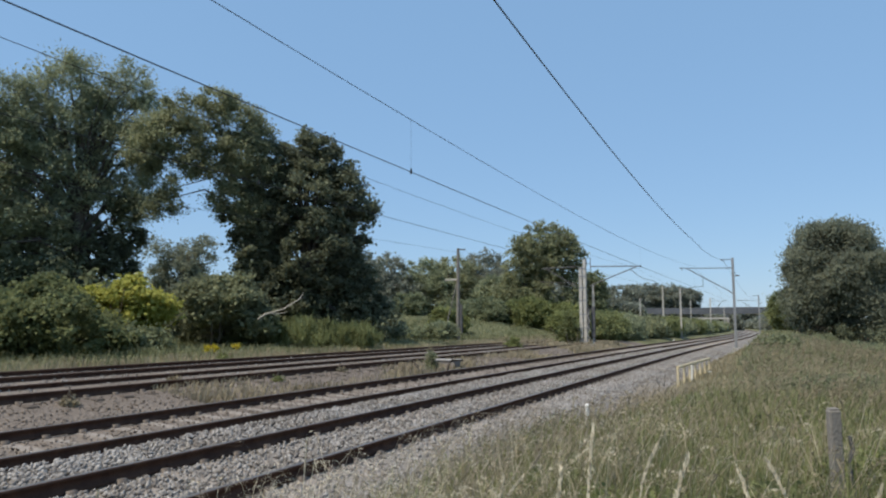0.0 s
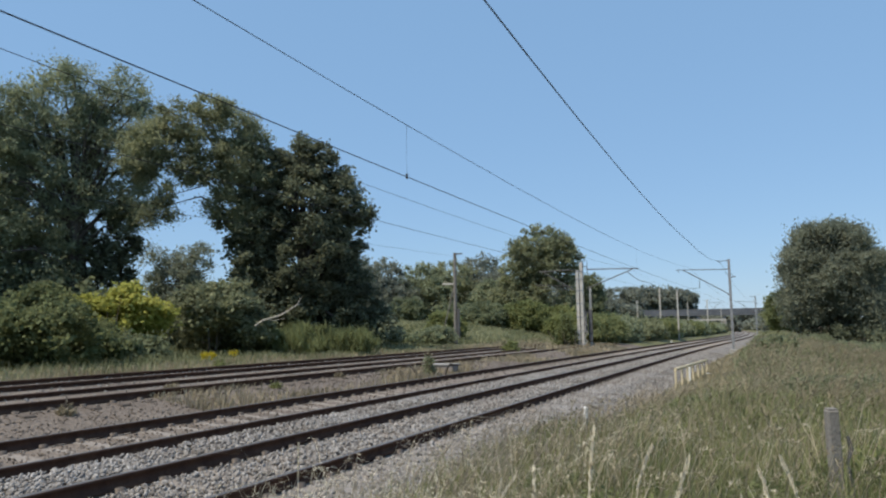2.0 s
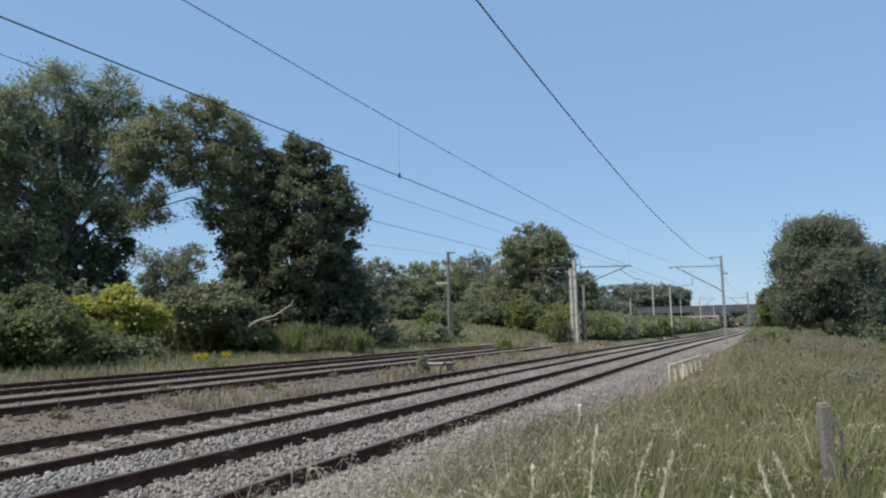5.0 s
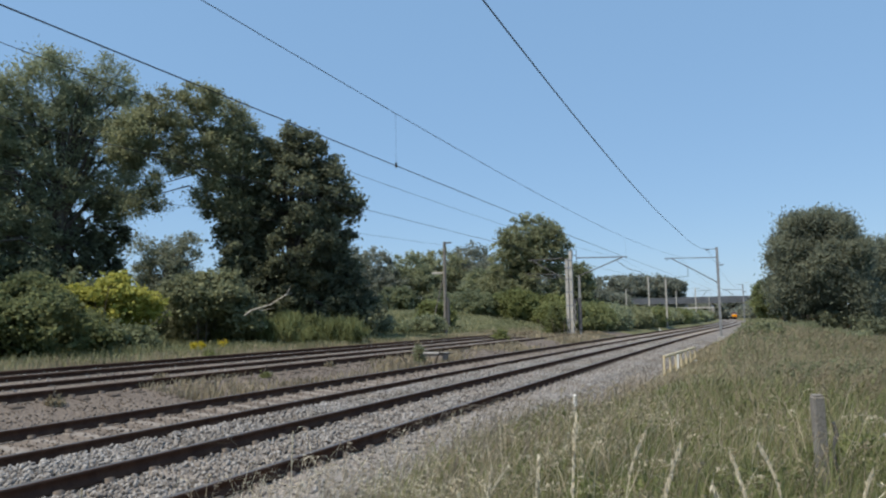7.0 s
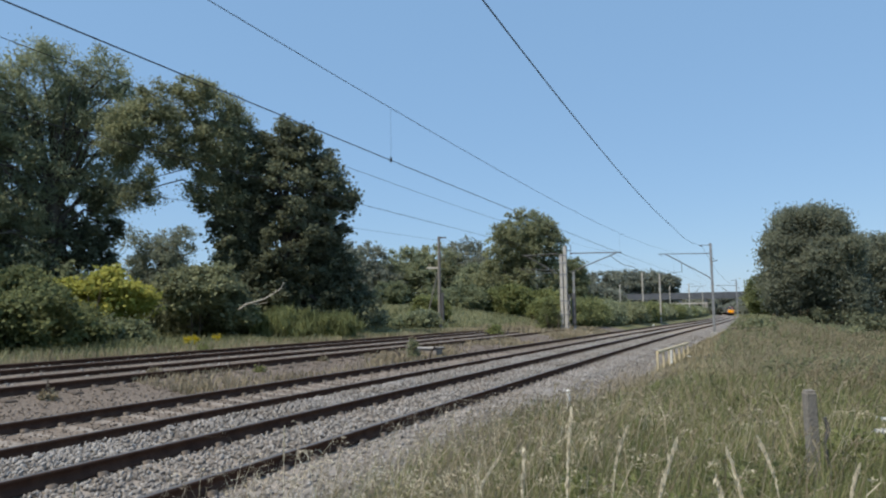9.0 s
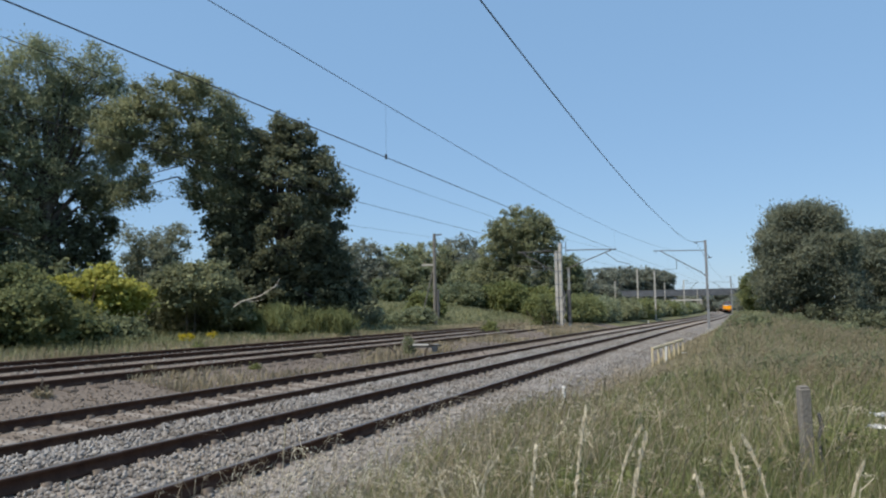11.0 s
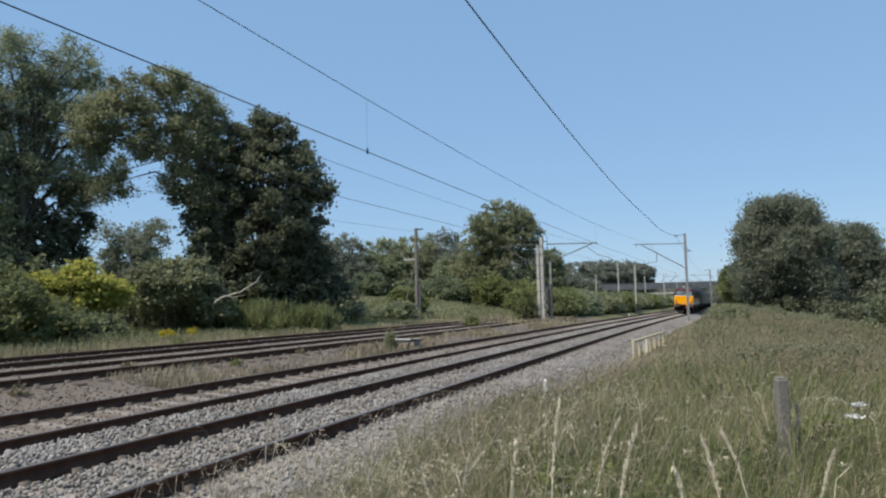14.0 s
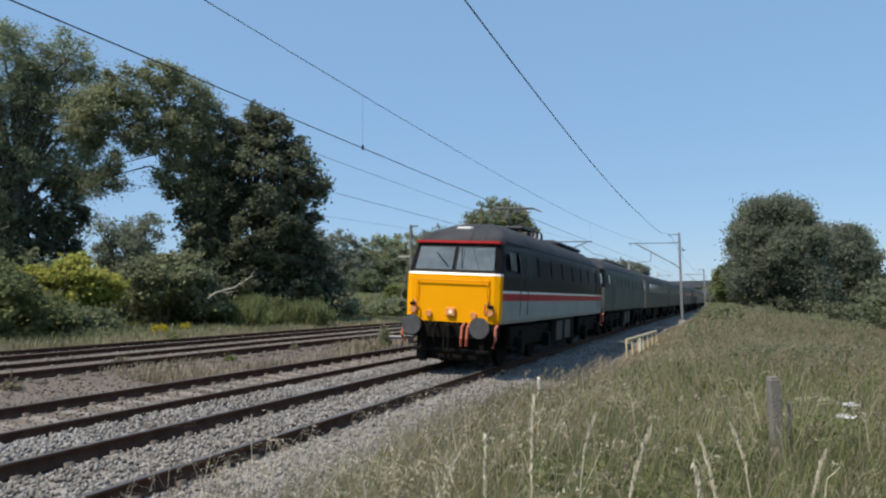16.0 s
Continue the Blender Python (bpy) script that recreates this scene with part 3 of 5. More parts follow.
def scatter_grass(name, label, s_rng, o_rng, n, height, width, mat, seed, near=1.0, lean=0.35, keep=None, parent=None, level=None):
    """Curved blades of three pieces, thinning out with distance."""
    rng = np.random.default_rng(seed)
    u = rng.uniform(0, 1, n)
    S = s_rng[0] + (s_rng[1] - s_rng[0]) * u ** near
    O = rng.uniform(*o_rng, n)
    if keep is not None:
        k = keep(S, O, rng)
        S, O = S[k], O[k]
    n = len(S)
    base = at(S, O, (level or ground_z)(S, O) - 0.02)
    dist = np.linalg.norm(base[:, :2], axis=1)
    ok = dist > 0.9
    base, dist, n = base[ok], dist[ok], int(ok.sum())
    tone = 0.75 + 0.5 * np.sin(base[:, 0] * 1.3 + 0.7 * np.sin(base[:, 1] * 0.9)) * np.sin(base[:, 1] * 0.8 + 1.1) * 0.6
    H = height * rng.uniform(0.45, 1.2, n) * (0.8 + 0.25 * tone)
    W = width * rng.uniform(0.6, 1.4, n) * np.clip(dist / 9, 0.7, 6)
    a = rng.uniform(0, math.tau, n)
    side = np.stack([np.cos(a), np.sin(a), 0 * a], 1) * W[:, None] * 0.5
    b = a + rng.normal(size=n) * 0.8 + math.pi / 2
    bend = np.stack([np.cos(b), np.sin(b), 0 * b], 1) * (H * lean * rng.uniform(0.2, 1.8, n))[:, None]
    bend += np.array([0.10, 0.04, 0]) * H[:, None]
    up = np.zeros((n, 3))
    up[:, 2] = H
    p0, p1, p2 = base, base + up * 0.5 + bend * 0.22, base + up * 0.85 + bend * 0.6
    p3 = base + up * (1.0 - 0.12 * lean) + bend
    V = np.stack([p0 - side, p0 + side, p1 + side * .8, p1 - side * .8, p2 + side * .5, p2 - side * .5, p3], 1)
    i = (np.arange(n) * 7)[:, None]
    tri = np.concatenate([i + np.array([[0, 1, 2]]), i + np.array([[0, 2, 3]]), i + np.array([[3, 2, 4]]), i + np.array([[3, 4, 5]]), i + np.array([[5, 4, 6]])], 1)
    return tagged(arrays(name, V, 3, mat, parent, index=tri), label, "grass", kind="stuff")


def seed_heads(name, label, s_rng, o_rng, n, height, mat, seed, near=1.6, thick=0.004, nod=0.0, ear=1.0):
    """Thin bent stalks, each with a feathery ear of small bracts."""
    rng = np.random.default_rng(seed)
    S = s_rng[0] + (s_rng[1] - s_rng[0]) * rng.uniform(0, 1, n) ** near
    O = rng.uniform(*o_rng, n)
    base = at(S, O, ground_z(S, O))
    dist = np.linalg.norm(base[:, :2], axis=1)
    ok = dist > 1.6
    base, dist, n = base[ok], dist[ok], int(ok.sum())
    H = height * rng.uniform(0.7, 1.25, n)
    b = rng.normal(size=n) * 1.2 + 0.3
    bend = np.stack([np.cos(b), np.sin(b) * 0.6, 0 * b], 1) * (H * rng.uniform(0.05 + nod * .5, 0.38 + nod, n))[:, None]
    T = thick * np.clip(dist / 7, 1, 4)
    quads = []
    ts = [0, 0.4, 0.75, 1.0]
    def point(t):
        p = base + bend * (t ** 2)[..., None] if np.ndim(t) else base + bend * t * t
        p = p.copy()
        p[:, 2] += H * (t - 0.10 * t ** 3 - nod * 0.75 * t ** 5)
        return p
    for sd in (np.array([1.0, 0, 0]), np.array([0, 1.0, 0])):
        for t0, t1 in zip(ts, ts[1:]):
            a, c = point(t0), point(t1)
            w = T[:, None] * sd
            quads.append(np.stack([a - w, a + w, c + w * .7, c - w * .7], 1))
    for k in range(16):
        t = 0.74 + 0.27 * k / 15
        c = point(t)
        d = rng.normal(size=(n, 3)) * np.array([1, 1, 0.4]) + np.array([0.2, 0, 0.9])
        d /= np.linalg.norm(d, axis=1)[:, None]
        e = np.cross(d, rng.normal(size=(n, 3)))
        e /= np.linalg.norm(e, axis=1)[:, None]
        L = ear * (0.030 * np.sin(math.pi * (0.15 + 0.8 * k / 15)) + 0.012) * (0.8 if nod else 1.0) * np.clip(H / 0.9, 0.6, 1.0)[:, None] * np.clip(dist / 9, 1, 2)[:, None]
        quads.append(np.stack([c, c + d * L * .5 + e * L * .13, c + d * L, c + d * L * .5 - e * L * .13], 1))
    return tagged(arrays(name, np.concatenate(quads), 4, mat), label, "grass", kind="stuff")


def stalk(x, y, h, bx, by, label, seed, r=0.006):
    """One tall bleached grass stalk with a long ear."""
    rng = np.random.default_rng(seed)
    s, off = y, x + 5.96
    z = gz_at(s, off)
    ob = empty("grass_stalk", pose(x, y, z), label, "grass", "tall bleached stalks")
    pts = [Vector((bx * t ** 3, by * t ** 3, h * (t - 0.06 * t ** 3))) for t in (0, .25, .5, .75, 1.0)]
    part("stem", tube(bmesh.new(), pts, [r, r, r * .8, r * .7, r * .4], 5), M_stalk, ob)
    t = np.linspace(0.70, 1.01, 150)
    C = np.stack([bx * t ** 3, by * t ** 3, h * (t - 0.06 * t ** 3)], 1) + rng.normal(size=(150, 3)) * 0.0022
    arrays("ear", rhombs(rng, C, 0.014, 2.4, -3.5), 4, M_stalk, ob)
    return ob


# ---- trees across the line
def across(rows, a, dx=0.0, dy=0.0):
    """Lobes set out sideways by l metres along the bearing a: (l, height, rx, ry, rz)."""
    c, q = math.cos(radians(a)), math.sin(radians(a))
    return [(dx + l * c, dy + l * q, z, rx, ry, rz) for l, z, rx, ry, rz in rows]


tree(-37.0, 30.6, 1.5, across([(-4.4, 13.6, 1.5, 1.4, 1.5), (-2.7, 13.8, 1.1, 1.1, 1.5), (-0.8, 15.2, 1.2, 1.2, 1.6), (0.6, 13.6, 1.2, 1.2, 1.2), (2.5, 15.2, 1.4, 1.3, 1.6), (3.3, 13.2, 1.2, 1.2, 1.6), (-3.6, 11.4, 1.6, 1.5, 1.4),
                              (-1.2, 12.2, 1.5, 1.4, 1.6), (1.6, 11.4, 1.7, 1.6, 1.8), (3.6, 10.4, 1.1, 1.1, 1.5), (-2.0, 9.4, 1.8, 1.6, 1.5), (1.0, 9.0, 1.5, 1.5, 1.6), (-4.4, 8.6, 1.6, 1.6, 1.6), (3.0, 8.0, 1.2, 1.2, 1.6),
                              (-3.4, 6.2, 1.8, 1.6, 1.4), (-0.8, 6.4, 1.3, 1.3, 1.6), (-4.6, 3.6, 2.0, 1.8, 1.8), (-1.6, 3.0, 2.0, 1.8, 1.6)], 50.6),
     "tall open-crowned willow tree behind roadside shrubs", M_leaf_willow, 560, 190, 0.105, 0.8, 0.34, 5.5, 56, 11, droop=0.7, tall=2.0)
tree(-41.2, 29.0, 0.9, [(-1, 0, 11.0, 3.0, 3, 3.2), (0, 0, 7.0, 3.4, 3, 3.2), (0.8, -2.5, 6.2, 2.6, 2, 2.0), (0, 0, 3.6, 3.6, 3, 2.6), (-5, -2, 7, 4, 4, 5)],
     "grey-green willow tree with pale lower branches", M_leaf_olive, 420, 150, 0.18, 0.75, 0.4, 4, 24, 12, droop=0.7, tall=1.7)
tree(-30.4, 38.0, 1.3, across([(0.6, 14.0, 1.3, 1.3, 1.0), (-1.3, 12.9, 1.3, 1.3, 1.2), (2.0, 13.2, 1.3, 1.3, 1.2), (3.3, 12.0, 1.1, 1.1, 1.1), (-2.5, 11.2, 1.1, 1.1, 0.9), (0.2, 11.6, 1.7, 1.5, 1.2), (2.4, 11.0, 1.6, 1.4, 1.3), (-0.7, 10.0, 1.0, 1.0, 0.7),
                              (1.0, 9.6, 1.2, 1.1, 0.9), (2.6, 9.0, 1.4, 1.2, 1.2), (3.8, 9.6, 0.9, 0.9, 1.0), (1.5, 7.9, 1.0, 1.0, 0.9), (3.0, 7.2, 1.2, 1.1, 1.1), (-1.9, 8.6, 0.8, 0.7, 0.8), (-1.3, 7.6, 0.6, 0.6, 0.6), (-2.4, 7.4, 0.7, 0.6, 0.8), (-3.5, 11.4, 1.0, 1.0, 1.0), (-3.2, 10.2, 1.0, 1.0, 0.8), (-2.9, 12.4, 0.9, 0.9, 0.7)], 42, 0.2, -4.6),
     "leaning leafy tree with sky showing under its branches", M_leaf_olive, 410, 190, 0.14, 0.55, 0.2, 10.5, 26, 13)
tree(-37.3, 31.4, 0.9, across([(2.2, 7.0, 1.1, 1.2, 2.8), (1.9, 3.4, 1.8, 1.6, 2.6), (0.2, 5.2, 1.4, 1.4, 2.6), (-1.4, 3.0, 2.2, 2.0, 2.0), (-4.5, 2.4, 2.6, 2.0, 1.8)], 50.6),
     "dark ivy-clad trunks standing under the willow", M_leaf_dark, 330, 110, 0.22, 0.45, 0.34, 6.5, 12, 16)
tree(-25.8, 38.1, 0.8, across([(0.0, 12.0, 1.5, 1.6, 1.4), (-1.4, 11.2, 1.4, 1.5, 1.3), (1.3, 11.1, 1.4, 1.5, 1.2), (-2.3, 9.6, 1.6, 1.8, 1.5), (2.1, 9.6, 1.4, 1.6, 1.4), (3.5, 8.5, 0.9, 1.1, 0.9), (0.0, 8.6, 3.0, 3.0, 2.8), (-3.5, 7.3, 1.6, 1.8, 1.4),
                              (2.3, 6.7, 1.4, 1.8, 1.5), (-2.9, 4.7, 1.9, 2.2, 2.3), (2.6, 4.3, 1.6, 2.0, 1.7), (2.9, 2.2, 1.9, 2.2, 1.8), (-1.6, 2.5, 2.4, 2.4, 2.2), (0.0, 5.2, 3.3, 3.2, 3.4), (0.5, 2.2, 2.8, 2.6, 2.2)], 34),
     "dense dark green chestnut tree reaching down to the ground", M_leaf_dark, 1000, 130, 0.205, 0.47, 0.45, 2.5, 30, 14)
tree(-55.0, 58.0, 1.3, across([(-1.9, 7.7, 1.9, 2.0, 2.0), (1.7, 7.9, 1.9, 2.0, 2.1), (-0.2, 6.0, 3.0, 2.6, 2.0), (0.0, 3.2, 4.4, 3.0, 2.8)], 43.5),
     "pale distant tree seen through a gap", M_leaf_sallow, 260, 150, 0.2, 0.75, 0.3, 3, 12, 15)

# ---- shrubs along the sidings
bush(-24.6, 17.0, 0.5, [(0, 0, 1.0, 2.2, 1.6, 1.2), (-1.8, 1, 1.2, 1.8, 1.5, 1.3), (1.6, 1.4, 1.1, 1.6, 1.6, 1.2)], "low green bramble thicket beside the sidings", M_leaf_thicket, 240, 90, 0.17, 0.45, 21)
bush(-26.3, 20.7, 0.5, [(0, 0, 1.6, 1.4, 1.4, 1.5), (-.3, -.2, 2.3, 0.8, 0.8, 0.9), (1.6, .8, 0.8, 1.4, 1.2, 0.9)], "rounded green shrub beside the sidings", M_leaf_thicket, 240, 90, 0.17, 0.45, 22)
bush(-26.3, 24.3, 0.6, [(0.2, 0.2, 1.9, 1.3, 1.3, 1.35), (-1.2, -.9, 2.1, 0.9, 0.9, .7), (0.9, .9, 1.8, 0.9, 0.9, 0.9), (0.1, 0.1, 2.7, 0.7, 0.7, 0.5)], "yellow-leaved elder shrub among green bushes", M_leaf_yellow, 200, 90, 0.19, 0.4, 23)
bush(-24.6, 23.4, 0.5, [(0, 0, 0.5, 1.5, 1.1, 0.6), (-1.6, -1.6, 0.8, 1.2, 1.1, 0.8)], "dark green bramble below a yellow shrub", M_leaf_mid, 170, 80, 0.16, 0.4, 24)
bush(-25.4, 28.8, 0.6, [(0, 0, 2.3, 1.6, 1.5, 1.15), (1.2, .6, 2.5, 1.3, 1.3, 1.2), (1.9, 1.4, 1.3, 1.1, 1.1, 1.0)], "olive green shrub beside the sidings", M_leaf_olive, 240, 90, 0.18, 0.45, 25)
bush(-26.5, 30.5, 0.7, [(0, 0, 1.3, 3.2, 2, 1.4), (-3.5, -4, 1.4, 2.6, 2, 1.5), (-6, -9, 1.4, 3, 2, 1.6)], "dark undergrowth under the trees", M_leaf_dark, 220, 80, 0.22, 0.55, 26)
bush(-25.5, 40.5, 0.8, [(0, 0, 1.2, 5.5, 2.6, 1.8), (-5, -5, 1.4, 4, 3, 2.0)], "dark undergrowth round the foot of the chestnut", M_leaf_dark, 230, 90, 0.24, 0.55, 32)
bush(-41.0, 26.0, 0.8, [(0, 0, 1.6, 5, 3, 2.2), (5, 4, 1.8, 4, 3, 2.2), (-5, -6, 1.8, 4, 4, 2.4)], "dark undergrowth under the willows", M_leaf_mid, 260, 80, 0.28, 0.6, 33)
tree(-22.8, 32.9, 0.6, [(0, 0, .5, 2.6, 2.0, .9), (-2.2, -1.6, .5, 1.6, 1.4, .8), (2.2, 1.6, .45, 1.8, 1.4, .7)], "mound of tall green grass and weeds beside the sidings", M_leaf_bramble, 260, 110, 0.055, 0.4, 0.02, 0.4, 10, 27, "grass_mound", "grass", 3, -2.2, 7.0)
# added bushes whose dark mass stands for the tree's shadow on the grass
bush(-25.8, 48.0, 0.7, [(0, 0, .4, 3.2, 2.2, .45), (-3, 1.5, .5, 2.5, 2, .5), (2.6, 1.2, .35, 1.8, 1.4, .4)], "low bushes standing in for shadow beside the dark tree", M_leaf_mid, 200, 80, 0.2, 0.5, 28)
bush(-33.0, 67.3, 2.4, [(0, 0, 1.4, 1.8, 1.8, 1.3)], "small round hawthorn bush on the bank", M_leaf_mid, 90, 80, 0.24, 0.45, 29)
bush(-24.1, 55.6, 0.7, [(0, 0, 1.4, 1.3, 1.2, 1.3), (.8, 1, 1.2, 1.0, 1.0, 1.1)], "yellowish green bush beside a pole", M_leaf_bright, 110, 80, 0.2, 0.4, 30)
bush(-21.6, 49.5, 0.6, [(0, 0, .6, 1.3, 1.2, .8)], "grey-green weeds round the pole", M_leaf_willow, 80, 70, 0.16, 0.35, 31)
for k, (x, y, z, r, h) in enumerate([(-29, 78, 1.0, 3.4, 3.6), (-25, 81, 0.9, 3.2, 4.0), (-21.5, 84, 0.7, 2.8, 3.6), (-19, 78, .6, 2.2, 2.6), (-33, 82, 1.2, 3.2, 3.4)]):
    bush(x, y, z, [(0, 0, h * .5, r, r, h * .5), (r * .4, 0, h * .65, r * .6, r * .6, h * .4)], "broad fresh green thicket beyond the sidings", (M_leaf_bright, M_leaf_mid)[k in (0, 4)], 380, 90, 0.21, 0.5, 40 + k)
bush(-13.4, 55.6, 0.1, [(0, 0, 1.5, 0.45, 0.45, 1.3), (-.5, -.3, 1.0, .5, .5, .9), (.5, .2, .8, .4, .4, .7)], "leafy self-sown bush beside the pale mast", M_leaf_bramble, 90, 70, 0.13, 0.3, 50)
bush(-13.8, 42.8, 0.1, [(0, 0, .4, .5, .5, .45)], "small weedy bush between the tracks", M_leaf_bright, 40, 60, 0.12, 0.22, 51)
bush(-10.7, 23.7, 0.05, [(0, 0, .36, .18, .18, .36)], "tall clump of weeds beside the far track", M_leaf_olive, 22, 50, 0.07, 0.14, 52)

# ---- background trees
BACK = [(-54, 100, 2.6, 5.0, 10.5), (-49, 106, 2.6, 4.6, 10.0), (-46, 111, 2.4, 5.0, 11.0), (-42.5, 116, 2.2, 4.4, 12.4), (-60, 96, 2.6, 5, 10), (-66, 88, 2.6, 5.5, 11), (-38, 112, 2.0, 3.6, 9.0), (-36, 104, 1.8, 3.2, 7.5)]
for k, (x, y, z, r, h) in enumerate(BACK):
    tree(x, y, z, [(0, 0, h - r * .8, r, r, r * .85), (-r * .5, 0, h * .42, r * .9, r, h * .4), (r * .5, 0, h * .38, r * .9, r, h * .38)],
         "grey-green woodland tree on the far bank", (M_leaf_far, M_leaf_willow, M_leaf_olive)[k % 3], 420, 90, 0.30, 0.75, 0.3, 2.5, 10, 60 + k)
tree(-28.2, 101.1, 1.2, [(0.2, 0, 11.6, 4.7, 4.6, 4.0), (-2.2, 0, 9.4, 3.6, 4, 3.6), (2.6, 0, 10.0, 3.5, 4, 3.9), (-3.0, 0, 5.2, 4, 4, 3.6), (1.4, 0, 5, 4.6, 4, 4)], "large rounded olive-green tree standing above the thicket", M_leaf_olive, 900, 100, 0.26, 0.65, 0.4, 3, 18, 70)
tree(-19.2, 93.0, 0.6, [(0, 0, 6.4, 1.7, 1.8, 1.9), (0.2, 0, 3.6, 1.9, 2.0, 2.6)], "dark narrow tree behind the pale mast", M_leaf_mid, 260, 90, 0.24, 0.5, 0.2, 2, 10, 71)
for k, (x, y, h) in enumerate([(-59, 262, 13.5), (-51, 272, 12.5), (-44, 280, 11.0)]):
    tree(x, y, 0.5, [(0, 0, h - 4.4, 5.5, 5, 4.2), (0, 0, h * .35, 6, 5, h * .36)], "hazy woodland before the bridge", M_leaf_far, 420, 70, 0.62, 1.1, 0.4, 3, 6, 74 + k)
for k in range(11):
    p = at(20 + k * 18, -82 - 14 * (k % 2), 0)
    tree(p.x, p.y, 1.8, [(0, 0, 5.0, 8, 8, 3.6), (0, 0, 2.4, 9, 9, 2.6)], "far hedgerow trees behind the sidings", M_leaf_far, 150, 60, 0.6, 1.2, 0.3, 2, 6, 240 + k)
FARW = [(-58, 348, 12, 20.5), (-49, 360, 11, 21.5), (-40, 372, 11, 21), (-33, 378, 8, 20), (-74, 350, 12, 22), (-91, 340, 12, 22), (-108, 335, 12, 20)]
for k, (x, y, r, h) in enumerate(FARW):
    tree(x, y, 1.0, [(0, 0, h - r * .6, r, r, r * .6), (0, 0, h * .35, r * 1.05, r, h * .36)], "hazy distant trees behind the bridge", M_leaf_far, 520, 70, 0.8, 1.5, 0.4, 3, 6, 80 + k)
for k in range(15):
    s = 68 + k * 12.5
    o = -8.5 - 0.5 * math.sin(k * 1.7) - k * 0.1
    p = at(s, o, gz_at(s, o))
    bush(p.x, p.y, p.z, [(0, 0, 1.1, 2.2, 6.4, 1.5 + .3 * math.sin(k * 2.3)), (.3, 1.5, 1.8, 1.5, 3.0, 1.0), (-.2, -3, 1.5, 1.5, 2.6, 1.1 + .2 * math.sin(k * 3.1))], "olive hedge bush along the railway", (M_leaf_bramble, M_leaf_willow, M_leaf_olive)[k % 3], 420 if k < 6 else 240, 90 if k < 6 else 70, 0.16 + 0.018 * k, 0.5, 100 + k)

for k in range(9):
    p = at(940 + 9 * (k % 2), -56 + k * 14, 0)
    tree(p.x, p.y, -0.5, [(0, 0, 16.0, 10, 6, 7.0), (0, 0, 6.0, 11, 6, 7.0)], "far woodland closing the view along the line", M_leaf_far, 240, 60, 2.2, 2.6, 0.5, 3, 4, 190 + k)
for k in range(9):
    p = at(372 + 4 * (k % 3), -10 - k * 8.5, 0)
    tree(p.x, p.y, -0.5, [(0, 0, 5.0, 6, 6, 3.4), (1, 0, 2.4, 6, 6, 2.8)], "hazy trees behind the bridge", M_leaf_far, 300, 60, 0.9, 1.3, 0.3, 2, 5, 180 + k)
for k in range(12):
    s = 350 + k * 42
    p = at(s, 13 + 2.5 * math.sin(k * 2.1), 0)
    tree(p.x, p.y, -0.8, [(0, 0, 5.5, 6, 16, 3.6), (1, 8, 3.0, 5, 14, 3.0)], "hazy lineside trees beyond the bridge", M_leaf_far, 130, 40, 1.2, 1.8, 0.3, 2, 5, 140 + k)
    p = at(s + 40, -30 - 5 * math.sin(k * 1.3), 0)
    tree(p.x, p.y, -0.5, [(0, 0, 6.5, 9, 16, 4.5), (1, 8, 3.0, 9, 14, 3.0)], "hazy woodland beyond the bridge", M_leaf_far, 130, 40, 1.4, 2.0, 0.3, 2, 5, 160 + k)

# trees added out of view, to darken what the train's side reflects
for k in range(9):
    y = -32 + k * 9.5
    x = 17 + max(0, y) * 0.30 + 2 * math.sin(k * 2.2)
    tree(x, y, -0.3, [(0, 0, 5.2, 4.2, 5, 3.6), (0, 0, 2.4, 4.4, 5, 2.4)], "unseen hedgerow tree added to darken the train's side", M_leaf_mid, 120, 26, 0.7, 1.0, 0.3, 1.5, 8, 220 + k)

# ---- trees on the camera's side
tree(5.5, 62.0, -0.3, [(0.1, 0, 8.7, 1.3, 2.0, 1.2), (-1.3, 0, 8.5, 1.0, 1.8, 1.2), (1.4, 0, 8.4, 1.0, 1.8, 1.2), (-2.1, 0, 6.6, 1.3, 2.2, 1.6), (1.9, 0, 6.4, 1.7, 2.4, 1.9), (0, 0, 5.4, 2.9, 3.0, 2.8), (-1.7, 0, 3.6, 1.8, 2.4, 2.2), (1.8, 0, 3.0, 2.2, 2.6, 2.4)],
     "dense grey-green willow standing beside the meadow", M_leaf_sallow, 1000, 190, 0.135, 0.72, 0.35, 2.0, 20, 120, droop=0.9, tall=1.6)
tree(2.6, 86.0, 0.6, [(0, 0, 2.8, 1.5, 3, 2.2), (.4, 4, 2.4, 1.8, 4, 2.0)], "lighter green tree behind the willow", M_leaf_bramble, 240, 110, 0.22, 0.5, 0.25, 2, 10, 121)
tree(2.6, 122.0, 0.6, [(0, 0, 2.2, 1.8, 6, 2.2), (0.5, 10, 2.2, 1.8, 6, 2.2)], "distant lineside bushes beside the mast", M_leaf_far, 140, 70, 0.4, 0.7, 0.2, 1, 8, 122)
tree(12.4, 74.0, -0.6, [(0, 0, 6.4, 2.8, 3, 2.4), (0.3, 0, 3.2, 3.4, 3, 2.8)], "pale willow tree behind the first one", M_leaf_sallow, 420, 180, 0.15, 0.75, 0.3, 1.5, 12, 123, droop=0.9, tall=1.5)
bush(7.6, 33.0, -0.3, [(0, 0, 1.4, 1.6, 2.0, 1.4), (1.8, -.5, 1.5, 1.8, 2, 1.4), (4, -.5, 1.6, 1.8, 2, 1.5)], "green bush at the edge of the meadow", M_leaf_mid, 260, 80, 0.17, 0.4, 124)
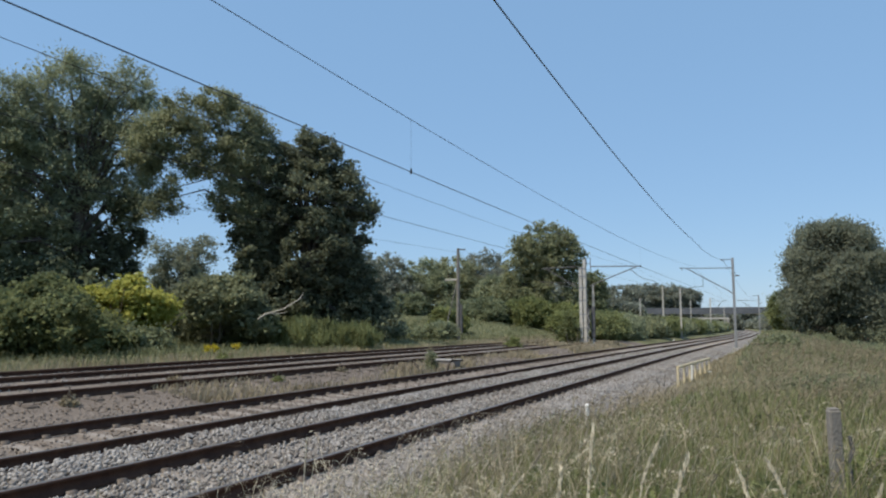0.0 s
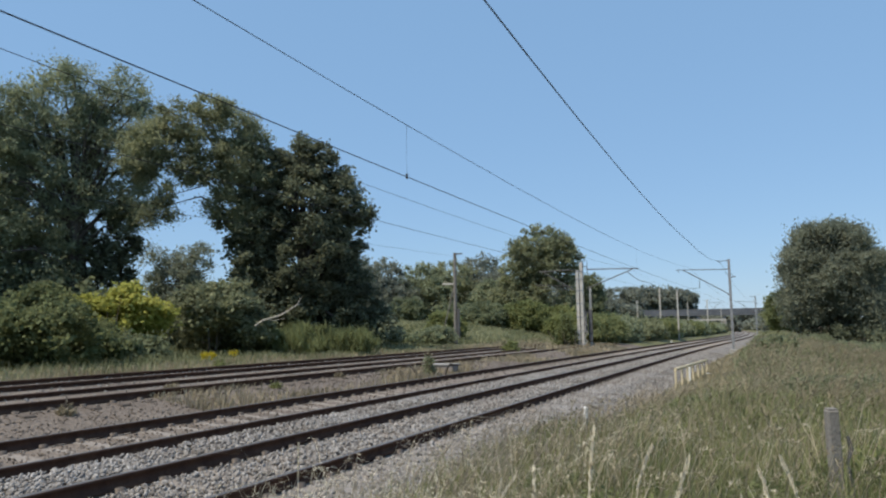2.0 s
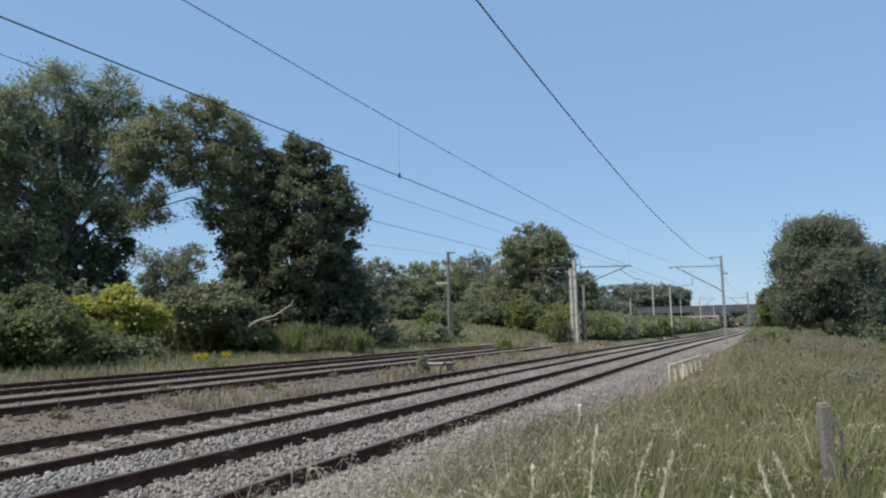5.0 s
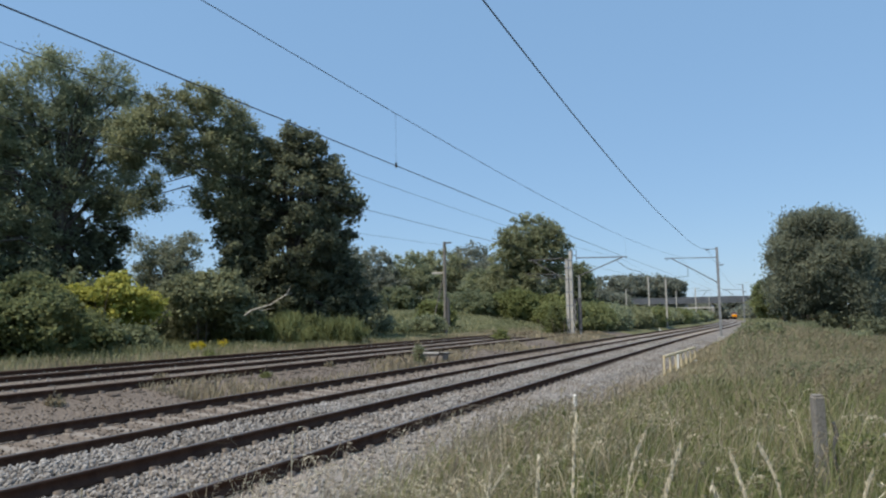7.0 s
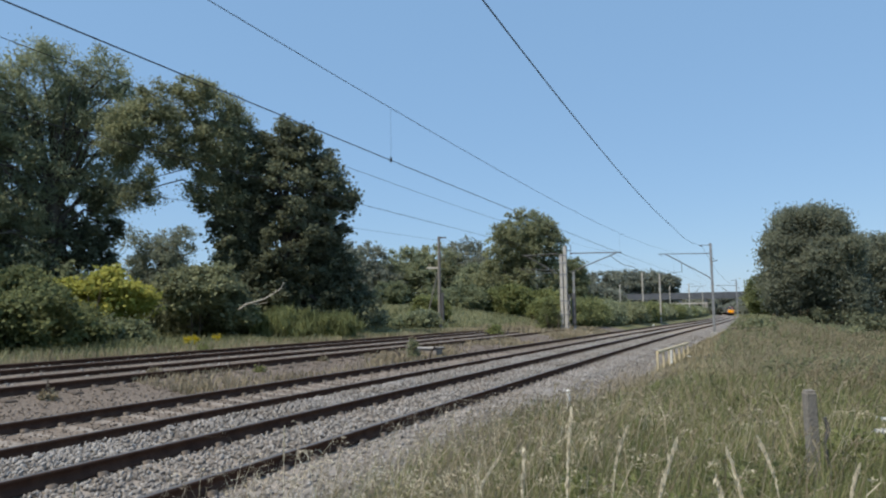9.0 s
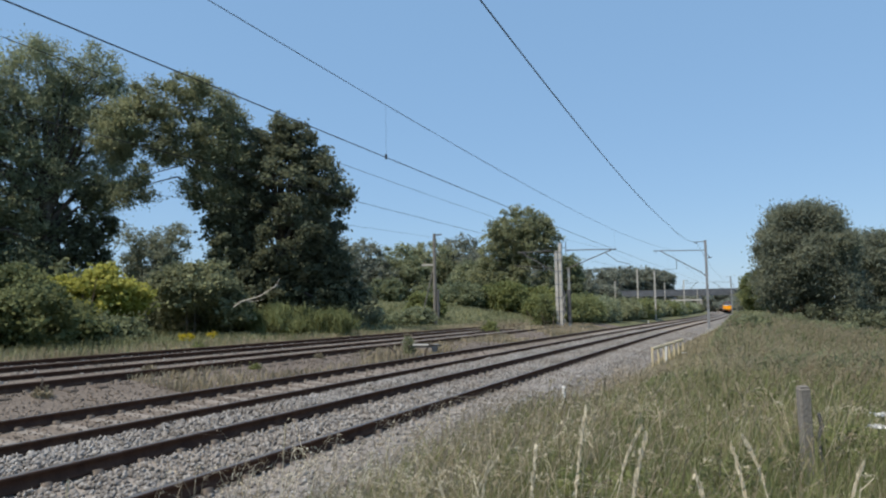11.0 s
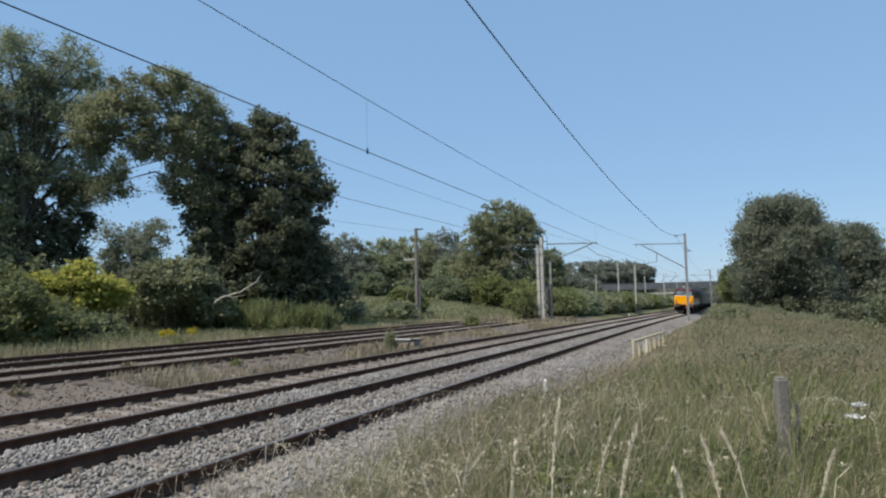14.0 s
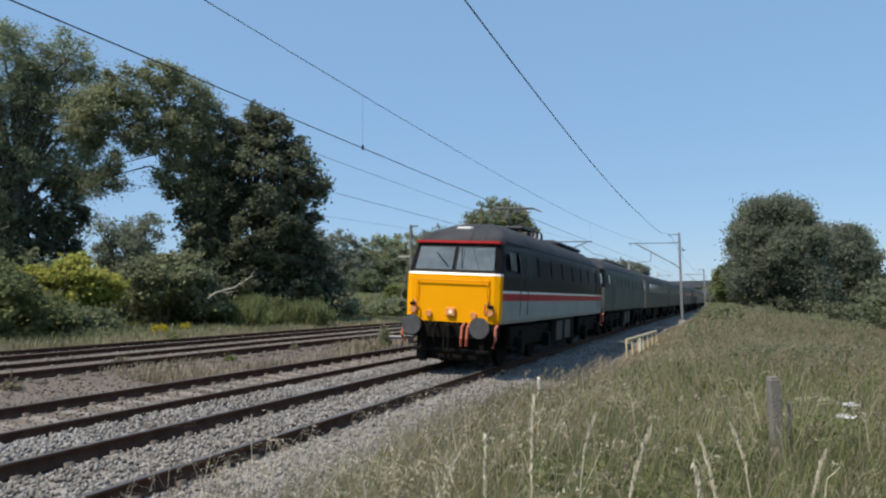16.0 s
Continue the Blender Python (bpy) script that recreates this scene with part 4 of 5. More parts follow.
# dark leaves added in place of the deep shade under the willow
bush(6.6, 60.0, -0.2, [(0, 0, 0.8, 3.6, 3, 1.2), (4.5, 3, 0.9, 3.2, 3, 1.3), (2.2, -2, .6, 2, 2, .9)], "dark bushes filling in the shade below the willow", M_leaf_dark, 200, 80, 0.2, 0.4, 126)
bush(1.5, 16.2, 0.0, [(0, 0, .3, 1.1, 1.0, .36), (1.0, .5, .3, 0.9, 1.0, .34), (-.8, -.3, .26, 0.7, 0.8, .3)], "pale leafy bramble patch in the long grass", M_leaf_olive, 230, 70, 0.06, 0.18, 125)
bush(0.9, 36.0, 0.45, [(0, 0, .35, .8, 1.0, .4)], "clump of nettles in the meadow", M_leaf_olive, 120, 70, 0.10, 0.22, 127)
for k, (x, y, r) in enumerate([(3.0, 55, 1.4), (4.2, 47, 1.3), (4.6, 39, 1.1), (5.6, 33, 1.0)]):
    bush(x, y, gz_at(y, x + 5.2), [(0, 0, .3, r, r, .4), (r * .6, 1, .3, r * .7, r, .34)], "soft mound of tall weeds on the rise", M_leaf_olive, 150, 70, 0.085, 0.26, 460 + k)

# ---- grass
def low_edge(S, O, rng):
    """Leaves a strip of thin grass beside the ballast."""
    return O > 4.4 + 0.95 * np.clip((S - 12) / 6, 0, 1)


scatter_grass("meadow_grass", "long green summer grass with straw tints", (-2, 14), (2.3, 14.0), 80000, 0.62, 0.0085, M_meadow, 201, 1.0)
scatter_grass("meadow_grass", "long green summer grass farther along the meadow", (12.5, 34), (4.4, 16.0), 62000, 0.58, 0.0075, M_grass, 202, 1.25, keep=low_edge)
scatter_grass("meadow_grass", "soft green grass on the far rise of the meadow", (30, 84), (4.9, 18.0), 46000, 0.55, 0.0075, M_grass, 217, 1.1)
scatter_grass("dry_grass", "dry straw-coloured grass mixed into the meadow", (-2, 12), (2.4, 14.0), 16000, 0.62, 0.007, M_drygrass, 203, 1.0)
scatter_grass("dry_grass", "short dry grass along the meadow", (11, 55), (4.0, 14.0), 24000, 0.50, 0.006, M_drygrass, 207, 1.3, keep=low_edge)
scatter_grass("verge_grass", "short dry grass between the tracks and sidings", (12, 62), (-6.3, -4.5), 11000, 0.20, 0.012, M_drygrass, 204, 1.3,
              keep=lambda S, O, rng: np.sin(S * 0.55 + 0.6) + 0.8 * np.sin(S * 0.23 + O * 2.0) + rng.normal(size=len(S)) * 0.35 > -0.1,
              level=lambda S, O: np.interp(O, [-6.4, -4.6], [0.27, 0.0]))
scatter_grass("verge_grass", "grass verge beyond the sidings", (2, 100), (-32, -12.6), 60000, 0.36, 0.009, M_grass, 205, 1.1)
scatter_grass("verge_grass", "dry grass verge beyond the sidings", (2, 75), (-15.2, -12.0), 20000, 0.24, 0.010, M_drygrass, 206, 1.2)
scatter_grass("verge_grass", "tall dry grass over the buried siding ends", (46, 64), (-14, -5.4), 9000, 0.36, 0.009, M_drygrass, 212, 1.0)
scatter_grass("arching_grass", "bleached arching stems among the grass", (1.5, 9), (3.6, 10.0), 360, 0.95, 0.0032, M_straw, 213, 1.2, 1.1)
scatter_grass("edge_grass", "sparse low grass along the ballast edge", (10, 60), (2.9, 5.4), 9000, 0.22, 0.008, M_drygrass, 208, 1.4)
scatter_grass("arching_grass", "long arching pale grass blades over the meadow", (1.5, 12), (2.6, 12.0), 3600, 0.85, 0.006, M_drygrass, 209, 1.2, 0.9)
scatter_grass("meadow_grass", "tall grass crowding round the timber post", (4.4, 6.3), (6.0, 7.0), 350, 0.80, 0.007, M_meadow, 219, 1.0)
seed_heads("seed_grass", "nodding tan seed heads above the meadow", (0, 15), (2.4, 10), 2400, 0.88, M_drygrass, 210, nod=0.22)
seed_heads("seed_grass", "dry seed heads at the ballast's edge", (2.2, 13), (2.1, 3.9), 560, 0.66, M_palegrass, 211)
seed_heads("seed_grass", "pale nodding grass heads arching over the ballast shoulder", (2.6, 11), (2.0, 3.2), 210, 1.25, M_palegrass, 215, 1.1, 0.0028, 0.38)
seed_heads("seed_grass", "brownish seed heads hazing over the middle of the meadow", (12, 48), (5.3, 14), 3800, 0.80, M_drygrass, 218, 1.4, 0.0022, 0.12)
seed_heads("seed_grass", "straw-coloured drooping grass heads before the rails", (2.4, 9.5), (2.1, 4.4), 110, 1.2, M_straw, 220, 1.1, 0.0024, 0.42, 1.0)
seed_heads("seed_grass", "tall oat-grass heads curling over the ballast edge", (2.6, 6.5), (1.9, 3.4), 150, 1.26, M_stalk, 221, 1.1, 0.0020, 0.42, 0.75)
seed_heads("seed_grass", "tall nodding oat-grass heads at the meadow's edge", (4.0, 7.5), (3.6, 5.2), 60, 1.30, M_straw, 222, 1.1, 0.0020, 0.36, 0.8)
seed_heads("seed_grass", "bleached nodding seed heads scattered through the meadow", (0.5, 9), (3.4, 9.5), 300, 0.98, M_straw, 216, 1.3, 0.0028, 0.3)
scatter_grass("edge_grass", "brown dry grass fringing the meadow along the ballast", (1.5, 13), (3.0, 4.6), 3200, 0.62, 0.005, M_drygrass, 223, 1.1, 0.6)
scatter_grass("edge_grass", "thin bleached grass spilling over the ballast shoulder", (2, 24), (2.4, 3.9), 2600, 0.48, 0.006, M_palegrass, 214, 1.3, 0.8)

for k, (x, y, r, h) in enumerate([(-0.9, 5.6, .4, .42), (0.1, 6.0, .45, .4), (-0.3, 4.9, .35, .38), (-1.9, 7.6, .5, .4), (0.9, 7.5, .5, .42), (-1.3, 9.5, .5, .36), (0.3, 10.5, .6, .4), (-2.4, 4.1, .3, .36), (1.5, 11.5, .6, .42), (2.0, 8.8, .5, .4), (-0.2, 13.5, .6, .36), (-1.2, 15.5, .6, .3)]):
    bush(x, y, gz_at(y, x + 5.9), [(0, 0, h * .55, r, r, h * .6)], "leafy green weeds growing through the long grass", (M_leaf_bright, M_leaf_bramble)[k % 2], 60, 50, 0.055, 0.12, 440 + k, "weed", "weed", 0.01)

# ---- ballast stones
def ballast(name, label, s_rng, bands, n, size, seed, mat=None):
    rng = np.random.default_rng(seed)
    ico = np.array([(0, 0, 1), (.9, 0, .2), (.2, .85, .25), (-.8, .45, .2), (-.7, -.6, .25), (.3, -.9, .15), (0, 0, -.6)])
    tri = np.array([(0, 1, 2), (0, 2, 3), (0, 3, 4), (0, 4, 5), (0, 5, 1), (6, 2, 1), (6, 3, 2), (6, 4, 3), (6, 5, 4), (6, 1, 5)])
    S = s_rng[0] + (s_rng[1] - s_rng[0]) * rng.uniform(0, 1, n) ** 1.5
    w = np.array([b[1] - b[0] for b in bands])
    pick = rng.choice(len(bands), n, p=w / w.sum())
    B = np.array(bands)[pick]
    u = rng.uniform(0, 1, n)
    O = B[:, 0] + (B[:, 1] - B[:, 0]) * u
    Z = B[:, 2] + (B[:, 3] - B[:, 2]) * u + rng.normal(size=n) * 0.012
    c = at(S, O, Z)
    V = ico[None] * rng.uniform(0.7, 1.3, (n, 7, 1)) * (size * rng.uniform(0.6, 1.3, n))[:, None, None] * rng.uniform(0.7, 1.2, (n, 1, 3))
    a = rng.uniform(0, math.tau, n)
    ca, sa = np.cos(a)[:, None], np.sin(a)[:, None]
    tx = rng.normal(size=(n, 1)) * 0.5
    x, y, z = V[..., 0] * ca - V[..., 1] * sa, V[..., 0] * sa + V[..., 1] * ca, V[..., 2]
    V = np.stack([x, y, z + tx * y], -1) + c[:, None, :]
    I = (np.arange(n) * 7)[:, None, None] + tri[None]
    return tagged(arrays(name, V, 3, mat or M_stone, index=I), label, "ballast", kind="stuff")


ballast("ballast_stones", "loose grey granite ballast stones around the rails", (2.2, 62),
        [(0.85, 1.9, -0.24, -0.30), (1.9, 2.9, -0.31, -0.56), (-0.66, 0.66, -0.142, -0.204), (-2.5, -0.86, -0.12, -0.12)], 76000, 0.034, 300)
ballast("old_stones", "brown weathered stones between the far track and the sidings", (0, 50), [(-6.0, -4.6, 0.25, 0.0), (-4.0, -2.72, -0.075, -0.135)], 9500, 0.028, 301, M_oldstone)

ballast("old_stones", "pale dusty stones filling the disused sidings", (0, 46), [(-8.9, -6.3, 0.395, 0.29), (-11.6, -9.0, 0.445, 0.40)], 9000, 0.03, 302)

# ---------------------------------------------------------------- lineside things
def fence_post():
    ob = empty("fence_post", pose(0.52, 6.5, -0.1, 2, -1.5, 20), "weathered grey square timber post in long grass", "post")
    part("timber", box(bmesh.new(), -0.042, 0.042, -0.042, 0.042, -0.2, 1.06, 0.008), M_postwood, ob)
    part("end_grain", box(bmesh.new(), -0.036, 0.036, -0.036, 0.036, 1.0605, 1.075, 0.004), M_postwood, ob)
    pts = [(0.10 + 0.02 * math.sin(k * 1.9), -0.02, 0.86 - 0.1 * k) for k in range(9)]
    part("dead_stem", tube(bmesh.new(), pts, [0.012 + 0.006 * (k % 2) for k in range(9)], 6), M_darksteel, ob)


def walkway_rail():
    a, b = Vector((-2.72, 27.5, -0.3)), Vector((-2.05, 34.2, -0.3))
    ob = empty("handrail", Matrix.Identity(4), "faded yellow timber guard rail beside the track", "railing")
    n = 7
    ta, tb = a + Vector((0, 0, 0.46)), b + Vector((0, 0, 0.52))
    part("top_rail", tube(bmesh.new(), [ta, tb], 0.055, 6), M_yellowrail, ob)
    for k in range(n):
        p = a.lerp(b, k / (n - 1))
        part("upright", box(bmesh.new(), p.x - 0.035, p.x + 0.035, p.y - 0.035, p.y + 0.035, -0.75, 0.13, 0.008), M_yellowrail, ob)
    part("upright", box(bmesh.new(), -2.56, -2.44, 30.4, 30.5, -0.6, 0.1, 0.008), M_white, ob)


def marker_peg(x, y, z, h, r=0.04):
    ob = empty("marker_peg", pose(x, y, z), "short white-painted marker peg at the ballast edge", "marker")
    part("peg", tube(bmesh.new(), [(0, 0, -0.2), (0, 0, h), (0, 0, h + 0.03)], [r, r, r * 0.5], 8), M_white, ob)


def cable_box():
    ob = empty("cable_box", frame_at(25.9, -5.4, 0.18), "low grey concrete cable box beside the sidings", "box")
    part("body", box(bmesh.new(), -0.55, 0.55, -0.3, 0.3, -0.2, 0.14, 0.02), M_sleeper, ob)
    part("lid", box(bmesh.new(), -0.6, 0.6, -0.34, 0.34, 0.142, 0.2, 0.015), M_concrete, ob)


def fallen_branch():
    ob = empty("dead_branch", Matrix.Identity(4), "bleached dead branch sticking out of the undergrowth", "branch")
    bm = bmesh.new()
    tube(bm, [(-22.3, 28.85, 2.0), (-22.0, 29.0, 2.25), (-21.3, 29.5, 2.5), (-20.7, 30.0, 3.0), (-20.55, 30.1, 3.35)], [0.05, 0.045, 0.035, 0.025, 0.01], 7)
    tube(bm, [(-21.9, 29.1, 2.33), (-21.7, 29.4, 2.25), (-21.2, 29.7, 2.35)], [0.03, 0.022, 0.01], 6)
    tube(bm, [(-20.7, 30.0, 3.0), (-20.5, 30.2, 3.08)], [0.02, 0.008], 6)
    part("wood", bm, M_deadwood, ob)


def umbel(x, y, h, seed):
    """White flat-topped flower head on a stem."""
    rng = np.random.default_rng(seed)
    ob = empty("cow_parsley", pose(x, y, gz_at(y, x + 5.96)), "white umbel flower in the long grass", "flower")
    part("stem", tube(bmesh.new(), [(0, 0, 0), (0.02, 0, h * .6), (0, 0, h)], 0.004, 5), M_grass, ob)
    C = np.stack([rng.normal(size=90) * 0.026, rng.normal(size=90) * 0.026, h + 0.02 + rng.normal(size=90) * 0.005], 1)
    tagged(arrays("flower_head", rhombs(rng, C, 0.022), 4, M_white, ob), kind="stuff")


fence_post()
walkway_rail()
marker_peg(-3.0, 13.7, -0.3, 0.45)
marker_peg(-8.8, 86, -0.1, 0.35, 0.07)
cable_box()
for k, (x, y, z, r, h, m) in enumerate([(-12.4, 13.0, 0.16, .16, .3, M_drygrass), (-11.6, 15.9, 0.1, .14, .2, M_leaf_bright), (-11.9, 19.5, 0.14, .16, .22, M_drygrass), (-11.6, 9.6, 0.12, .13, .2, M_drygrass),
                                        (-22.4, 25.8, .5, .28, .35, M_yflower), (-22.0, 27.0, .5, .24, .35, M_yflower), (-20.9, 24.0, .5, .3, .35, M_yflower), (-16.9, 20.0, .4, .2, .3, M_leaf_bright), (-15.0, 33.0, .2, .25, .35, M_drygrass)]):
    bush(x, y, z, [(0, 0, h * .5, r, r, h * .55)], ("small clump of yellow-flowering weeds" if m is M_yflower else "small weed growing in the old ballast"), m, 14, 40, 0.06, 0.1, 430 + k, "weed", "weed", 0.008)
fallen_branch()
umbel(0.96, 5.9, 0.80, 400)
umbel(0.90, 5.75, 0.74, 401)
umbel(-1.3, 22.0, 0.5, 402)
umbel(1.9, 8.4, 0.8, 403)
STALKS = [(-0.71, 3.13, 1.30, 0.05, 0.0), (-0.83, 2.9, 1.18, 0.03, 0.0), (-1.0, 2.83, .98, 0.06, 0.02), (-0.40, 3.0, 1.18, 0.12, 0.1), (-0.04, 3.0, 1.06, -0.08, 0.0), 
          (0.05, 3.3, 1.12, -0.1, .1), (-1.5, 4.2, 1.02, .06, .0), (-3.95, 5.8, 1.12, .01, 0), (-4.5, 3.95, .92, .04, 0), (-3.2, 6.6, 0.85, .03, 0), (0.2, 4.4, 1.0, -.14, 0), (.45, 4.2, .9, .12, .1), (-0.75, 4.6, 1.0, .15, 0),
          (-1.9, 5.2, .9, .2, .1), (-2.4, 5.0, .95, -.1, 0), (-1.25, 3.5, .95, -.15, .1)]
SWAYING = []
for k, (x, y, h, bx, by) in enumerate(STALKS):
    SWAYING.append(stalk(x, y, h, bx, by, "tall bleached grass stalk with a long ear", 410 + k, 0.0048))

# ---------------------------------------------------------------- the train
M_yellow = worn("warning_yellow_paint", (0.92, 0.375, 0.002), (0.97, 0.41, 0.004), 1.5, 25, 0.45, relief=0.05, grime=0.93)
M_dgrey = worn("dark_grey_coach_paint", (0.010, 0.011, 0.012), (0.020, 0.021, 0.022), 1.2, 25, 0.5, relief=0.05, coat=0.05, grime=0.93)
M_lgrey = worn("light_grey_coach_paint", (0.27, 0.29, 0.285), (0.35, 0.37, 0.362), 1.2, 25, 0.5, relief=0.05, grime=0.93)
M_red = worn("red_stripe_paint", (0.42, 0.025, 0.03), (0.50, 0.04, 0.045), 1.5, 25, 0.4, relief=0.05, grime=0.93)
M_whitep = worn("white_stripe_and_glint", (0.70, 0.69, 0.66), (0.80, 0.79, 0.76), 1.5, 25, 0.4, relief=0.05, grime=0.93)
M_black = worn("black_cab_paint", (0.007, 0.007, 0.008), (0.014, 0.014, 0.015), 2, 30, 0.4, relief=0.05)
M_roof = worn("sooty_roof", (0.035, 0.035, 0.037), (0.075, 0.075, 0.08), 1.0, 20, 0.6, relief=0.15)
M_frame = worn("oily_underframe", (0.006, 0.0055, 0.005), (0.018, 0.016, 0.014), 3, 30, 0.75)
M_buffer = worn("worn_buffer_steel", (0.085, 0.083, 0.08), (0.155, 0.15, 0.145), 5, 40, 0.5, 0.6)
M_locker = worn("dusty_locker_paint", (0.045, 0.042, 0.04), (0.09, 0.085, 0.08), 5, 40, 0.7)
M_pipe = worn("red_oxide_pipe", (0.42, 0.10, 0.06), (0.60, 0.18, 0.11), 8, 50, 0.5)
M_orange = worn("faded_orange_lamp", (0.62, 0.24, 0.08), (0.74, 0.33, 0.13), 8, 50, 0.4)
M_green = worn("grey_green_coach_paint", (0.095, 0.104, 0.090), (0.140, 0.150, 0.130), 1.0, 20, 0.55, relief=0.05, grime=0.93)
M_coach = worn("grey_brown_coach_paint", (0.098, 0.097, 0.086), (0.140, 0.138, 0.122), 1.0, 20, 0.55, relief=0.05, grime=0.93)
M_tread = worn("bright_wheel_tread", (0.25, 0.24, 0.23), (0.4, 0.39, 0.38), 6, 50, 0.35, 0.9)


for _m in (M_frame, M_dgrey, M_lgrey, M_green, M_coach, M_black, M_roof, M_red, M_yellow):
    _m.node_tree.nodes["Principled BSDF"].inputs["Specular IOR Level"].default_value = 0.06


def glass_build(nt, p):
    p.inputs["Base Color"].default_value = (0.06, 0.075, 0.085, 1)
    p.inputs["Roughness"].default_value = 0.08
    p.inputs["Specular IOR Level"].default_value = 0.8
    # blue-grey base colour holds a painted reflection of the sky
    c = ramp(nt, noise_tex(nt, 2.5), [(0.3, (0.085, 0.108, 0.122)), (0.7, (0.15, 0.178, 0.192))])
    nt.links.new(c, p.inputs["Base Color"])


M_glass = material("sky_tinted_glass", glass_build)


def glow_build(nt, p):
    p.inputs["Base Color"].default_value = (0.75, 0.55, 0.35, 1)
    p.inputs["Emission Color"].default_value = (1.0, 0.86, 0.6, 1)
    p.inputs["Emission Strength"].default_value = 0.25


M_glow = material("lit_headlamp", glow_build)

SECTION = [(1.28, 1.15), (1.315, 1.24), (1.325, 1.72), (1.325, 1.90), (1.325, 1.965), (1.325, 2.31), (1.322, 2.36), (1.317, 2.42), (1.235, 3.02), (1.215, 3.10), (1.195, 3.17), (1.13, 3.32), (0.98, 3.49), (0.74, 3.66), (0.42, 3.745), (0.0, 3.775)]
NOSE = [0.0, 0.0, 0.0, 0.0, 0.0, 0.0, 0.03, 0.07, 0.30, 0.31, 0.28, 0.62, 1.05, 1.55, 2.0, 2.3]


def shell(name, parent, half, paint, cab=True, bluff=1.0, k=1.0):
    """A vehicle's body: its section drawn along its length, with cab ends. paint(level, zone) gives the material."""
    mats, slots = [], {}
    bm = bmesh.new()
    nose = [d * bluff for d in NOSE] if cab else [0.0] * len(SECTION)
    rings = []
    tp = 0.09 if cab else 0.0
    for inset, extra in ((0.16 + tp, 0.0), (0.03 + tp, 0.05), (tp * 0.9, 0.17)):
        rings.append([(w - inset * (w > 0.5), -half + d + extra, z) for (w, z), d in zip(SECTION, nose)])
    for yy in (-half + 2.75, -half + 3.2, -half * 0.33, half * 0.33, half - 3.2, half - 2.75):
        rings.append([(w, yy, z) for w, z in SECTION])
    for inset, extra in ((tp * 0.9, 0.17), (0.03 + tp, 0.05), (0.16 + tp, 0.0)):
        rings.append([(w - inset * (w > 0.5), half - d - extra, z) for (w, z), d in zip(SECTION, nose)])
    R = [[bm.verts.new((x, y, z * k if z > 1.3 else z)) for x, y, z in r] for r in rings]
    L = [[bm.verts.new((-x, y, z * k if z > 1.3 else z)) if x else R[i][j] for j, (x, y, z) in enumerate(r)] for i, r in enumerate(rings)]

    def face(vs, level, zone):
        m = paint(level, zone)
        if m not in slots:
            slots[m] = len(mats)
            mats.append(m)
        u = []
        for v in vs:
            if v not in u:
                u.append(v)
        f = bm.faces.new(u)
        f.material_index = slots[m]
        f.smooth = level >= 10
    n = len(rings)
    for i in range(n - 1):
        zone = "corner" if i in (0, 1, n - 2, n - 3) else "cab" if i in (2, n - 4) else "side"
        for j in range(len(SECTION) - 1):
            face((R[i][j], R[i + 1][j], R[i + 1][j + 1], R[i][j + 1]), j, zone)
            face((L[i][j + 1], L[i + 1][j + 1], L[i + 1][j], L[i][j]), j, zone)
    for i, flip in ((0, False), (n - 1, True)):
        for j in range(len(SECTION) - 1):
            vs = (L[i][j], R[i][j], R[i][j + 1], L[i][j + 1])
            face(vs[::-1] if flip else vs, j, "front")
    for i in range(n - 1):
        face((L[i][0], L[i + 1][0], R[i + 1][0], R[i][0]), 0, "under")
    bmesh.ops.recalc_face_normals(bm, faces=bm.faces[:])
    return part(name, bm, mats, parent)


def pane(bm, c, t=0.006):
    """A thin slab through four corners, thickened along its normal."""
    c = [Vector(p) for p in c]
    nrm = (c[1] - c[0]).cross(c[2] - c[0]).normalized() * t
    a, b = [bm.verts.new(p) for p in c], [bm.verts.new(p + nrm) for p in c]
    bm.faces.new(a[::-1])
    bm.faces.new(b)
    for i in range(4):
        j = (i + 1) % 4
        bm.faces.new((a[i], a[j], b[j], b[i]))
    return bm


def bogie(parent, y, wheels, r=0.575, frame_len=4.6):
    ob = part("bogie", box(bmesh.new(), -1.04, 1.04, y - 0.35, y + 0.35, 0.55, 1.1, 0.04), M_frame, parent)
    for sx in (-1.125, 1.125):
        part("side_frame", box(bmesh.new(), sx - 0.075, sx + 0.075, y - frame_len / 2, y + frame_len / 2, 0.5, 1.05, 0.04), M_frame, ob)
    for d in wheels:
        for sx in (-1, 1):
            bm = bmesh.new()
            disc(bm, (sx * 0.755, y + d, r), (1, 0, 0), r, 0.13, 28)
            part("wheel", bm, M_frame, ob)
            part("axle_box", box(bmesh.new(), sx * 1.28 - 0.12, sx * 1.28 + 0.12, y + d - 0.2, y + d + 0.2, r - 0.2, r + 0.2, 0.03), M_frame, ob)
        part("axle", tube(bmesh.new(), [(-0.7, y + d, r), (0.7, y + d, r)], 0.09, 10), M_frame, ob)
        for sx in (-1, 1):
            bm = bmesh.new()
            for q in range(4):
                disc(bm, (sx * 1.18, y + d + 0.33, 0.68 + q * 0.08), (0, 0, 1), 0.1, 0.045, 10)
            part("spring", bm, M_frame, ob)
    return ob


def buffers(parent, half):
    for end in (-1, 1):
        for sx in (-0.8635, 0.8635):
            b = part("buffer", tube(bmesh.new(), [(sx, end * (half - 0.1), 1.06), (sx, end * (half + 0.32), 1.06)], [0.15, 0.12], 14), M_frame, parent)
            bm = bmesh.new()
            disc(bm, (sx, end * (half + 0.42), 1.06), (0, 1, 0), 0.245, 0.07, 24)
            part("buffer_head", bm, M_buffer, b)


